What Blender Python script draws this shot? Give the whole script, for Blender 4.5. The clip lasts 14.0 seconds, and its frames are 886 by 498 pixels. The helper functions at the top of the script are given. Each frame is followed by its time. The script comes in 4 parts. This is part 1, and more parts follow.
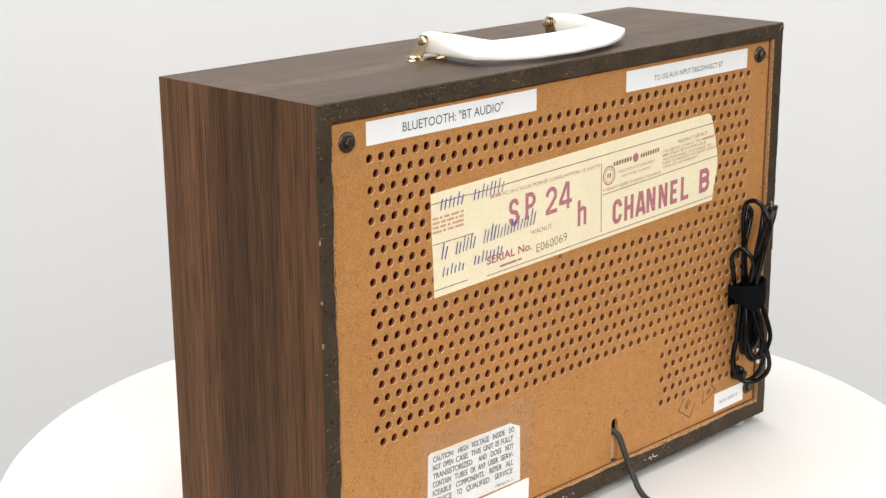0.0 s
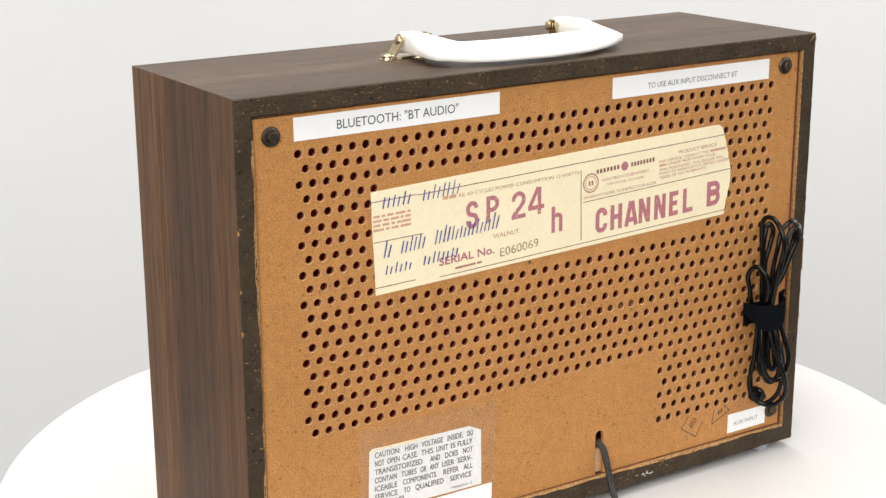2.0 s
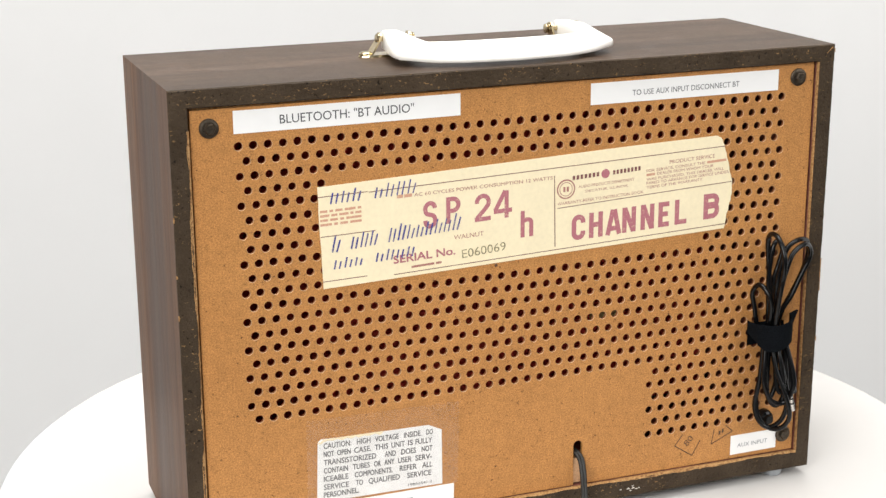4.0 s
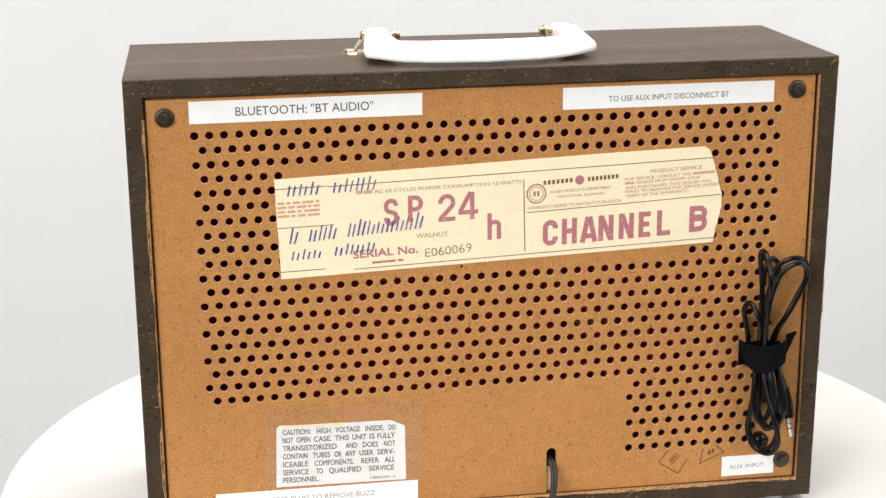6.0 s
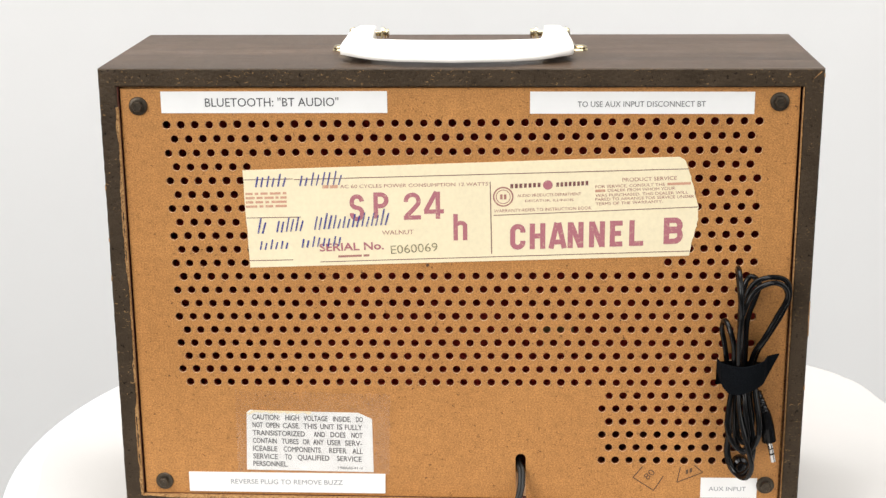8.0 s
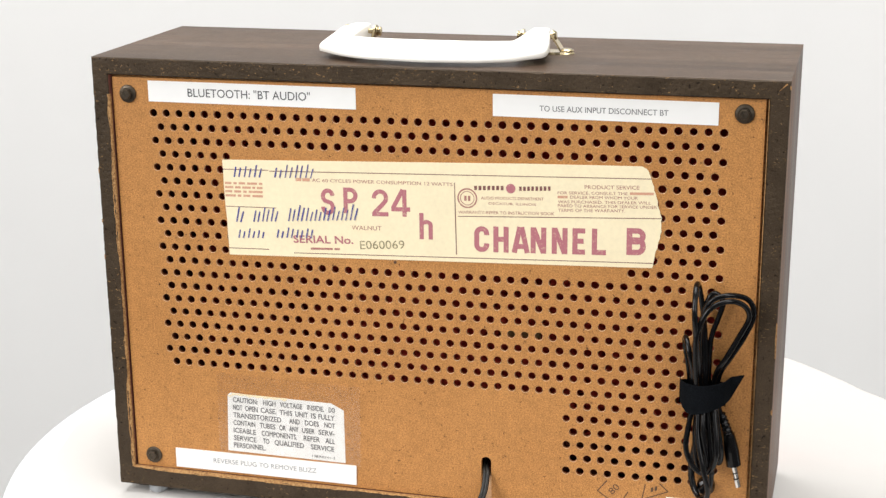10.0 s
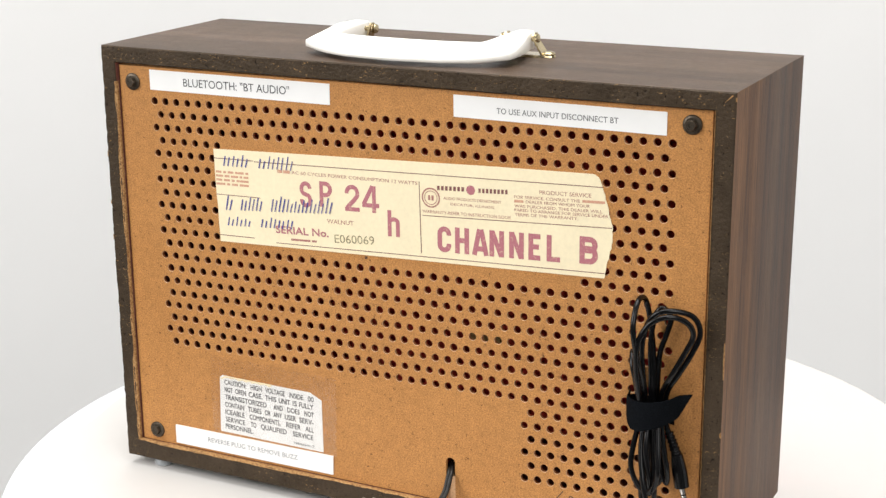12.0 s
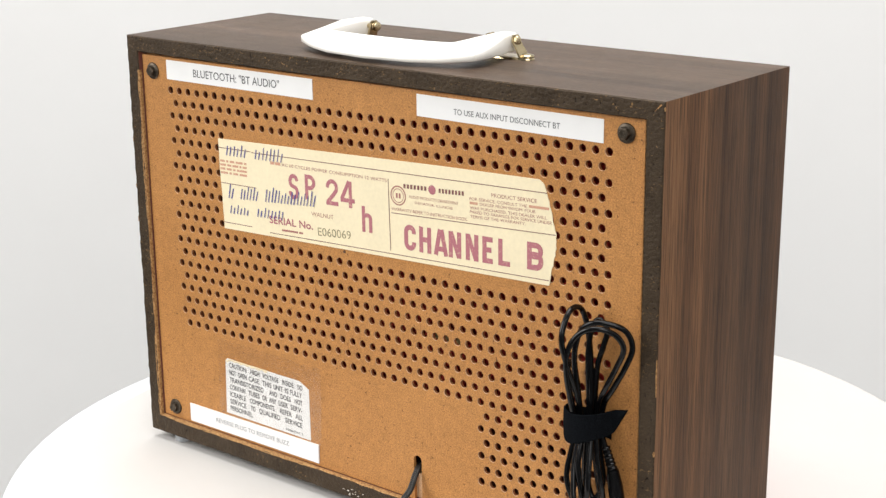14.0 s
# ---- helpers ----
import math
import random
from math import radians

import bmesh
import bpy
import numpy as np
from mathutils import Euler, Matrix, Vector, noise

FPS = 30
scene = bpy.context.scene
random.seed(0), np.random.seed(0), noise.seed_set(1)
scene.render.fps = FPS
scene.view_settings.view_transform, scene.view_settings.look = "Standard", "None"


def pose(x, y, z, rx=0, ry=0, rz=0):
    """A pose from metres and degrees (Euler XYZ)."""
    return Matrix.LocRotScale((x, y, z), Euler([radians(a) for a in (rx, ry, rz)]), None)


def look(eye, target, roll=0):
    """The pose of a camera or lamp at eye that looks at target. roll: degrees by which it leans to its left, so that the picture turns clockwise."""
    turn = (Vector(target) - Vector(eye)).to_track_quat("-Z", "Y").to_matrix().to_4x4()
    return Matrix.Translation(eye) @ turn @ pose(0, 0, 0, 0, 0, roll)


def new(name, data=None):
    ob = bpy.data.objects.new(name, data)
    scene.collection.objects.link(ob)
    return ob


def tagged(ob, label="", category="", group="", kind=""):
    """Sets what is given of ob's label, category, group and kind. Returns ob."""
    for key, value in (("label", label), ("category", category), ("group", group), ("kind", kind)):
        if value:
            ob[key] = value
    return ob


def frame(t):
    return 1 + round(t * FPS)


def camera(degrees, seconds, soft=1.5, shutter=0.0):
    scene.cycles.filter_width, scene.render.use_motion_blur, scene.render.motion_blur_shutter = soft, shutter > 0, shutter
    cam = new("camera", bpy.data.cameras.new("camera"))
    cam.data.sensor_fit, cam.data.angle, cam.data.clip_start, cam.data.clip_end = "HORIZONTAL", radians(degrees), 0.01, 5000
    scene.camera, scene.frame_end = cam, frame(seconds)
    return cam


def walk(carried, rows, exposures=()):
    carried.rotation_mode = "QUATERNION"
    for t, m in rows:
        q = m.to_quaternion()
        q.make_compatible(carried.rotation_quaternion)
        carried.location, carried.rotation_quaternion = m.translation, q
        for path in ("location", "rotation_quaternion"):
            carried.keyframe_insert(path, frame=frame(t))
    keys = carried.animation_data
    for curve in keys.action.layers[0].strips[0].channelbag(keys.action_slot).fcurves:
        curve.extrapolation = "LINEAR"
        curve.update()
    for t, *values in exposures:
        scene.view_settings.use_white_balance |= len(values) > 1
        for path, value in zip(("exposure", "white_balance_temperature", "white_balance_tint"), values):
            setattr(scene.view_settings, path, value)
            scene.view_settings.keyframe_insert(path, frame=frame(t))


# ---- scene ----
cam = camera(31.5, 14.0, soft=1.4)
PATH = [
    (0, (-0.6601, -0.5531, 0.4029), (0.6985, 0.8118, -0.1368), -0.59),
    (0.5, (-0.6254, -0.5864, 0.4032), (0.6602, 0.8473, -0.1371), -0.53),
    (1, (-0.5888, -0.6180, 0.4036), (0.6199, 0.8808, -0.1375), -0.49),
    (1.5, (-0.5506, -0.6478, 0.4041), (0.5777, 0.9120, -0.1380), -0.46),
    (2, (-0.5110, -0.6756, 0.4046), (0.5338, 0.9411, -0.1385), -0.44),
    (2.5, (-0.4699, -0.7014, 0.4052), (0.4883, 0.9677, -0.1390), -0.43),
    (3, (-0.4275, -0.7251, 0.4058), (0.4414, 0.9918, -0.1396), -0.42),
    (3.5, (-0.3840, -0.7465, 0.4064), (0.3932, 1.0134, -0.1401), -0.43),
    (4, (-0.3395, -0.7657, 0.4070), (0.3439, 1.0323, -0.1407), -0.44),
    (4.5, (-0.2940, -0.7826, 0.4076), (0.2937, 1.0487, -0.1412), -0.45),
    (5, (-0.2478, -0.7970, 0.4082), (0.2427, 1.0623, -0.1417), -0.46),
    (5.5, (-0.2009, -0.8091, 0.4087), (0.1910, 1.0732, -0.1422), -0.48),
    (6, (-0.1535, -0.8186, 0.4092), (0.1389, 1.0814, -0.1427), -0.50),
    (6.5, (-0.1057, -0.8256, 0.4097), (0.0865, 1.0869, -0.1431), -0.51),
    (7, (-0.0576, -0.8301, 0.4101), (0.0340, 1.0896, -0.1434), -0.53),
    (7.5, (-0.0093, -0.8320, 0.4104), (-0.0185, 1.0897, -0.1437), -0.55),
    (8, (0.0389, -0.8313, 0.4107), (-0.0709, 1.0871, -0.1439), -0.56),
    (8.5, (0.0871, -0.8281, 0.4109), (-0.1230, 1.0818, -0.1441), -0.57),
    (9, (0.1351, -0.8223, 0.4111), (-0.1748, 1.0739, -0.1442), -0.58),
    (9.5, (0.1827, -0.8140, 0.4111), (-0.2260, 1.0634, -0.1443), -0.59),
    (10, (0.2298, -0.8031, 0.4112), (-0.2765, 1.0503, -0.1443), -0.60),
    (10.5, (0.2763, -0.7897, 0.4111), (-0.3264, 1.0347, -0.1442), -0.61),
    (11, (0.3220, -0.7739, 0.4110), (-0.3754, 1.0165, -0.1441), -0.63),
    (11.5, (0.3669, -0.7557, 0.4108), (-0.4235, 0.9958, -0.1439), -0.64),
    (12, (0.4108, -0.7351, 0.4105), (-0.4705, 0.9725, -0.1436), -0.65),
    (12.5, (0.4536, -0.7122, 0.4102), (-0.5165, 0.9468, -0.1433), -0.67),
    (13, (0.4951, -0.6871, 0.4099), (-0.5613, 0.9186, -0.1430), -0.70),
    (13.5, (0.5353, -0.6599, 0.4096), (-0.6048, 0.8878, -0.1426), -0.73),
    (14, (0.5739, -0.6306, 0.4092), (-0.6470, 0.8545, -0.1422), -0.77),
]
walk(cam, [(t, look(eye, target, roll)) for t, eye, target, roll in PATH],
     exposures=[(0, 0.41), (3, 0.47), (7.5, 0.50), (11, 0.53), (14, 0.48)])

# ---- light ----
world = bpy.data.worlds.new("studio")
scene.world = world
world.use_nodes = True
world.node_tree.nodes["Background"].inputs["Color"].default_value = (1.0, 0.99, 0.98, 1)
world.node_tree.nodes["Background"].inputs["Strength"].default_value = 0.3


def softbox(name, eye, target, sx, sy, watts, tint):
    data = bpy.data.lights.new(name, "AREA")
    data.shape, data.size, data.size_y, data.energy, data.color = "RECTANGLE", sx, sy, watts, tint
    ob = new(name, data)
    ob.matrix_world = look(eye, target)
    return ob


softbox("overhead_softbox", (0.0, 0.15, 1.75), (0, 0.1, 0), 1.7, 1.5, 34.5, (1.0, 0.985, 0.965))
softbox("side_softbox", (-1.125, -1.12, 0.96), (0, 0.05, 0.14), 0.9, 1.08, 20.5, (1.0, 0.985, 0.965))
softbox("side_softbox", (1.125, -1.12, 0.96), (0, 0.05, 0.14), 0.9, 1.08, 9.0, (1.0, 0.985, 0.965))


# ---- materials ----
def mat(name):
    m = bpy.data.materials.new(name)
    m.use_nodes = True
    return m, m.node_tree, m.node_tree.nodes["Principled BSDF"]


def node(nt, kind, **inputs):
    n = nt.nodes.new(kind)
    for k, v in inputs.items():
        n.inputs[k.replace("_", " ")].default_value = v
    return n


def coords(nt, scale):
    tc = nt.nodes.new("ShaderNodeTexCoord")
    mp = nt.nodes.new("ShaderNodeMapping")
    mp.inputs["Scale"].default_value = scale
    nt.links.new(tc.outputs["Object"], mp.inputs["Vector"])
    return mp.outputs["Vector"]


def noise_of(nt, scale, detail=4.0, rough=0.55, distortion=0.0):
    n = node(nt, "ShaderNodeTexNoise", Scale=1.0, Detail=detail, Roughness=rough, Distortion=distortion)
    nt.links.new(coords(nt, scale), n.inputs["Vector"])
    return n.outputs["Fac"]


def ramp(nt, fac, stops):
    r = nt.nodes.new("ShaderNodeValToRGB")
    e = r.color_ramp.elements
    while len(e) < len(stops):
        e.new(0.5)
    for el, (p, c) in zip(e, stops):
        el.position = p
        el.color = (*c, 1) if len(c) == 3 else c
    nt.links.new(fac, r.inputs["Fac"])
    return r.outputs["Color"]


def grey(nt, fac, lo, hi, a=0.0, b=1.0):
    return ramp(nt, fac, [(lo, (a, a, a)), (hi, (b, b, b))])


def mix(nt, fac, a, b, kind="MIX"):
    m = nt.nodes.new("ShaderNodeMix")
    m.data_type, m.blend_type = "RGBA", kind
    for sock, v in ((m.inputs["Factor"], fac), (m.inputs[6], a), (m.inputs[7], b)):
        if hasattr(v, "is_output"):
            nt.links.new(v, sock)
        elif isinstance(v, tuple):
            sock.default_value = (*v, 1)
        else:
            sock.default_value = v
    return m.outputs[2]


def bump(nt, bsdf, height, strength, distance):
    b = node(nt, "ShaderNodeBump", Strength=strength, Distance=distance)
    nt.links.new(height, b.inputs["Height"])
    nt.links.new(b.outputs["Normal"], bsdf.inputs["Normal"])


def veneer(name, axis):
    """Walnut veneer with its grain along the axis (0: x, 2: z)."""
    m, nt, b = mat(name)

    def s(along, across):
        return tuple(along if i == axis else across for i in range(3))

    broad = noise_of(nt, s(0.9, 44), 3, 0.55, 0.5)
    cath = noise_of(nt, s(1.1, 15), 2, 0.5, 0.9)
    streak = noise_of(nt, s(1.3, 150), 4, 0.6, 0.3)
    vein = noise_of(nt, s(0.9, 120), 3, 0.6, 0.7)
    pores = noise_of(nt, s(28, 1300), 3, 0.65)
    if axis == 0:
        tones = ((0.058, 0.0340, 0.0195), (0.074, 0.0440, 0.0262), (0.086, 0.0520, 0.0315), (0.100, 0.0620, 0.0385))
    else:
        tones = ((0.054, 0.0238, 0.0098), (0.084, 0.0382, 0.0162), (0.104, 0.0488, 0.0212), (0.134, 0.0650, 0.0288))
    c = ramp(nt, broad, list(zip((0.3, 0.45, 0.56, 0.7), tones)))
    c = mix(nt, 1.0, c, grey(nt, streak, 0.34, 0.66, 0.75, 1.18), "MULTIPLY")
    band = (0.88, 1.10) if axis == 0 else (0.84, 1.42)
    c = mix(nt, 1.0, c, grey(nt, cath, 0.36, 0.64, *band), "MULTIPLY")
    c = mix(nt, grey(nt, vein, 0.58, 0.68, 0.0, 0.3 if axis == 0 else 0.5), c, (0.028, 0.0135, 0.0068))
    c = mix(nt, 1.0, c, grey(nt, pores, 0.38, 0.56, 0.5, 1.1), "MULTIPLY")
    if axis == 0:
        scuff = noise_of(nt, (26, 26, 26), 4, 0.65)
        c = mix(nt, grey(nt, scuff, 0.46, 0.72, 0.0, 0.4), c, (0.105, 0.088, 0.072))
        fine = noise_of(nt, (240, 620, 620), 3, 0.7)
        c = mix(nt, 1.0, c, grey(nt, fine, 0.34, 0.66, 0.72, 1.26), "MULTIPLY")
    nt.links.new(c, b.inputs["Base Color"])
    nt.links.new(grey(nt, scuff if axis == 0 else cath, 0.3, 0.7, 0.38, 0.5), b.inputs["Roughness"])
    b.inputs["Specular IOR Level"].default_value = 0.2 if axis == 0 else 0.12
    bump(nt, b, pores, 0.3, 0.0003)
    return m


VENEER_X = veneer("walnut_veneer_flat", 0)
VENEER_Z = veneer("walnut_veneer_upright", 2)


def painted_edge():
    """Particle board edge, painted dark brown, pitted, with bare chips."""
    m, nt, b = mat("painted_particle_edge")
    big = noise_of(nt, (60, 60, 60), 3)
    pit = noise_of(nt, (480, 480, 480), 3, 0.6)
    fleck = noise_of(nt, (420, 620, 800), 3, 0.7, 0.6)
    zone = noise_of(nt, (40, 40, 40), 2)
    c = ramp(nt, big, [(0.3, (0.042, 0.029, 0.018)), (0.7, (0.063, 0.044, 0.028))])
    c = mix(nt, 1.0, c, grey(nt, noise_of(nt, (1500, 1500, 1500), 3, 0.7), 0.32, 0.68, 0.75, 1.25), "MULTIPLY")
    c = mix(nt, grey(nt, pit, 0.315, 0.37, 1.0, 0.0), c, (0.010, 0.007, 0.005))
    bare = mix(nt, 1.0, grey(nt, fleck, 0.63, 0.67), grey(nt, zone, 0.44, 0.56), "MULTIPLY")
    c = mix(nt, bare, c, (0.28, 0.165, 0.07))
    nt.links.new(c, b.inputs["Base Color"])
    b.inputs["Roughness"].default_value = 0.48
    b.inputs["Specular IOR Level"].default_value = 0.13
    bump(nt, b, pit, 0.7, 0.0012)
    return m


PAINTED_EDGE = painted_edge()


def bare_particle():
    m, nt, b = mat("bare_particle_board")
    n = noise_of(nt, (700, 700, 700), 4, 0.65)
    nt.links.new(ramp(nt, n, [(0.3, (0.14, 0.06, 0.02)), (0.5, (0.40, 0.21, 0.075)), (0.75, (0.56, 0.36, 0.16))]), b.inputs["Base Color"])
    b.inputs["Roughness"].default_value = 0.85
    bump(nt, b, n, 0.8, 0.0008)
    return m


BARE = bare_particle()


def hardboard():
    m, nt, b = mat("tan_hardboard")
    big = noise_of(nt, (14, 14, 14), 3)
    grain = noise_of(nt, (1100, 1100, 1100), 3, 0.7)
    fibre = noise_of(nt, (520, 520, 900), 3, 0.65, 2.0)
    speck = noise_of(nt, (430, 430, 430), 3, 0.75)
    stain = noise_of(nt, (46, 46, 46), 3, 0.6)
    c = ramp(nt, big, [(0.3, (0.448, 0.203, 0.059)), (0.7, (0.508, 0.237, 0.072))])
    c = mix(nt, 1.0, c, grey(nt, grain, 0.36, 0.66, 0.72, 1.24), "MULTIPLY")
    mottle = noise_of(nt, (170, 170, 170), 3, 0.6)
    c = mix(nt, 1.0, c, grey(nt, mottle, 0.33, 0.67, 0.91, 1.07), "MULTIPLY")
    c = mix(nt, grey(nt, fibre, 0.60, 0.69, 0.0, 0.6), c, (0.11, 0.042, 0.014))
    dark = mix(nt, 1.0, grey(nt, speck, 0.59, 0.67), grey(nt, stain, 0.40, 0.60), "MULTIPLY")
    c = mix(nt, dark, c, (0.09, 0.034, 0.012))
    nt.links.new(c, b.inputs["Base Color"])
    b.inputs["Roughness"].default_value = 0.58
    b.inputs["Specular IOR Level"].default_value = 0.35
    bump(nt, b, grain, 0.35, 0.0006)
    return m


HARDBOARD = hardboard()


def plain(name, colour, rough, metal=0.0, grain=(0, 0), wear=None, spec=0.5):
    """A plain surface; grain: noise scale and share by which it varies; wear: second, larger scale."""
    m, nt, b = mat(name)
    if grain[1]:
        n = noise_of(nt, (grain[0],) * 3, 4, 0.6)
        c = mix(nt, 1.0, colour, grey(nt, n, 0.3, 0.7, 1 - grain[1], 1 + grain[1]), "MULTIPLY")
        if wear:
            w = noise_of(nt, (wear,) * 3, 3, 0.6)
            c = mix(nt, 1.0, c, grey(nt, w, 0.3, 0.7, 1 - grain[1], 1 + grain[1] * 0.5), "MULTIPLY")
        nt.links.new(c, b.inputs["Base Color"])
        bump(nt, b, n, 0.15, 0.0004)
    else:
        b.inputs["Base Color"].default_value = (*colour, 1)
    b.inputs["Roughness"].default_value = rough
    b.inputs["Metallic"].default_value = metal
    b.inputs["Specular IOR Level"].default_value = spec
    return m


RAW_FIBRE = plain("pale_raw_fibre", (0.56, 0.35, 0.20), 0.9, grain=(900, 0.2), spec=0.1)
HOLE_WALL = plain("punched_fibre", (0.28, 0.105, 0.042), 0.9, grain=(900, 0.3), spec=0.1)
INSIDE = plain("dark_inside", (0.20, 0.065, 0.045), 0.9, grain=(80, 0.3))
CLOTH = plain("dark_red_cloth", (0.62, 0.045, 0.03), 0.9, grain=(80, 0.3))
OLIVE = plain("olive_inner_bracket", (0.34, 0.24, 0.10), 0.8, grain=(300, 0.3))
TABLE = plain("white_table_laminate", (0.58, 0.585, 0.62), 0.45, grain=(7, 0.015))
COVER = plain("warm_white_paper", (0.59, 0.575, 0.555), 0.75, grain=(9, 0.02), wear=2.5, spec=0.25)
BACKDROP = plain("white_backdrop_paper", (0.89, 0.89, 0.885), 0.9, grain=(1.3, 0.02), spec=0.2)
STUDIO = plain("unseen_studio_grey", (0.16, 0.16, 0.16), 0.9, grain=(2, 0.1))
TAPE = plain("white_label_tape", (0.86, 0.86, 0.85), 0.38, grain=(60, 0.02))
PAPER = plain("cream_aged_paper", (0.88, 0.775, 0.535), 0.6, grain=(420, 0.035), wear=38)
STICKER = plain("silvery_white_sticker", (0.84, 0.84, 0.83), 0.36, grain=(160, 0.05), wear=30)
HANDLE = plain("white_moulded_plastic", (0.88, 0.86, 0.81), 0.3, grain=(40, 0.015))
BRASS = plain("brassy_plated_steel", (0.52, 0.43, 0.27), 0.22, 1.0, grain=(220, 0.15))
BRONZE = plain("dark_bronze_screw", (0.085, 0.068, 0.05), 0.42, 0.8, grain=(500, 0.3))
RUBBER = plain("black_cable_rubber", (0.0028, 0.0028, 0.0032), 0.2, grain=(300, 0.25), spec=0.28)
CORD = plain("dark_grey_cord_vinyl", (0.018, 0.017, 0.015), 0.36, grain=(300, 0.25), spec=0.35)
FABRIC = plain("black_hook_and_loop_fabric", (0.005, 0.006, 0.0075), 0.95, grain=(1400, 0.5), spec=0.04)
CHROME = plain("nickel_plug_metal", (0.72, 0.70, 0.67), 0.2, 1.0)
FOOT = plain("grey_rubber_foot", (0.36, 0.38, 0.40), 0.3, grain=(200, 0.1))


def ink(name, colour, worn):
    """Printing ink; worn: the share of paper that shows through."""
    m, nt, b = mat(name)
    n = noise_of(nt, (620, 620, 620), 4, 0.7)
    lighter = tuple(0.45 * v + 0.55 * p for v, p in zip(colour, (0.86, 0.745, 0.47)))
    nt.links.new(mix(nt, grey(nt, n, 0.62 - worn, 0.78 - worn * 0.5), colour, lighter), b.inputs["Base Color"])
    b.inputs["Roughness"].default_value = 0.6
    return m


PLUM = ink("plum_printing_ink", (0.44, 0.155, 0.185), 0.07)
PLUM_FAINT = ink("faint_red_printing_ink", (0.62, 0.33, 0.22), 0.1)
PLUM_THIN = ink("thin_plum_printing_ink", (0.40, 0.17, 0.145), 0.1)
MAROON = ink("dark_plum_line_ink", (0.20, 0.075, 0.07), 0.06)
SEPIA = ink("olive_stamp_ink", (0.19, 0.16, 0.085), 0.2)
BLUE = ink("blue_pen_ink", (0.045, 0.055, 0.27), 0.1)
CAUTION_INK = plain("faded_black_ink", (0.14, 0.14, 0.145), 0.5)
BLACK_INK = plain("black_label_ink", (0.075, 0.075, 0.08), 0.5)
GREY_INK = plain("grey_label_ink", (0.28, 0.29, 0.31), 0.5)
STAMP = plain("brown_rubber_stamp_ink", (0.10, 0.05, 0.025), 0.6)


def clear_film():
    m, nt, b = mat("clear_adhesive_film")
    out = nt.nodes["Material Output"]
    tr = nt.nodes.new("ShaderNodeBsdfTransparent")
    tr.inputs["Color"].default_value = (0.99, 0.988, 0.985, 1)
    gl = nt.nodes.new("ShaderNodeBsdfGlossy")
    gl.inputs["Roughness"].default_value = 0.22
    mx = nt.nodes.new("ShaderNodeMixShader")
    mx.inputs["Fac"].default_value = 0.035
    nt.links.new(tr.outputs[0], mx.inputs[1])
    nt.links.new(gl.outputs[0], mx.inputs[2])
    nt.links.new(mx.outputs[0], out.inputs["Surface"])
    return m


FILM = clear_film()


# ---- mesh helpers ----
def thing(name, at, label, category, **tags):
    ob = new(name)
    ob.location = at
    ob.empty_display_size = 0.02
    return tagged(ob, label, category, **tags)


def part(name, bm, materials, parent, label="", smooth=False, at=None):
    """Links a bmesh, given in world metres (or about `at`), as one mesh under a thing or a part."""
    me = bpy.data.meshes.new(name)
    bmesh.ops.recalc_face_normals(bm, faces=bm.faces)
    bm.to_mesh(me)
    bm.free()
    for m in materials if isinstance(materials, (list, tuple)) else [materials]:
        me.materials.append(m)
    if smooth:
        me.shade_smooth()
    return link(name, me, parent, label, at)


def link(name, me, parent, label="", at=None):
    ob = new(name, me)
    if parent:
        ob.parent = parent
        base = Vector(parent.location)
        if parent.parent and parent.type == "MESH":
            base = Vector(parent.get("base", (0, 0, 0)))
        ob.matrix_parent_inverse = Matrix.Translation(-base)
    if at is not None:
        ob.location = at
        ob["base"] = tuple(at)
    return tagged(ob, label)


def add_box(bm, x0, x1, y0, y1, z0, z1):
    v = [bm.verts.new((x, y, z)) for x in (x0, x1) for y in (y0, y1) for z in (z0, z1)]
    for f in ((0, 1, 3, 2), (4, 6, 7, 5), (0, 4, 5, 1), (2, 3, 7, 6), (0, 2, 6, 4), (1, 5, 7, 3)):
        bm.faces.new([v[i] for i in f])
    return v


def slab(points, y0, y1, bm=None):
    """A flat piece with the outline points (x, z), between the depths y0 (seen side) and y1."""
    bm = bm or bmesh.new()
    a = [bm.verts.new((x, y0, z)) for x, z in points]
    b = [bm.verts.new((x, y1, z)) for x, z in points]
    n = len(points)
    bm.faces.new(a)
    bm.faces.new(list(reversed(b)))
    for i in range(n):
        bm.faces.new((a[i], b[i], b[(i + 1) % n], a[(i + 1) % n]))
    return bm


def lathe(profile, n=24, axis="z", at=(0, 0, 0), bm=None):
    """Turns a profile of (radius, height) round an axis; ends are closed."""
    bm = bm or bmesh.new()
    rings = []
    for r, h in profile:
        ring = []
        for i in range(n):
            a = 2 * math.pi * i / n
            c, s = r * math.cos(a), r * math.sin(a)
            p = {"z": (c, s, h), "y": (c, h, s), "x": (h, c, s)}[axis]
            ring.append(bm.verts.new(Vector(p) + Vector(at)))
        rings.append(ring)
    for p, q in zip(rings, rings[1:]):
        for i in range(n):
            bm.faces.new((p[i], p[(i + 1) % n], q[(i + 1) % n], q[i]))
    bm.faces.new(rings[0])
    bm.faces.new(list(reversed(rings[-1])))
    return bm


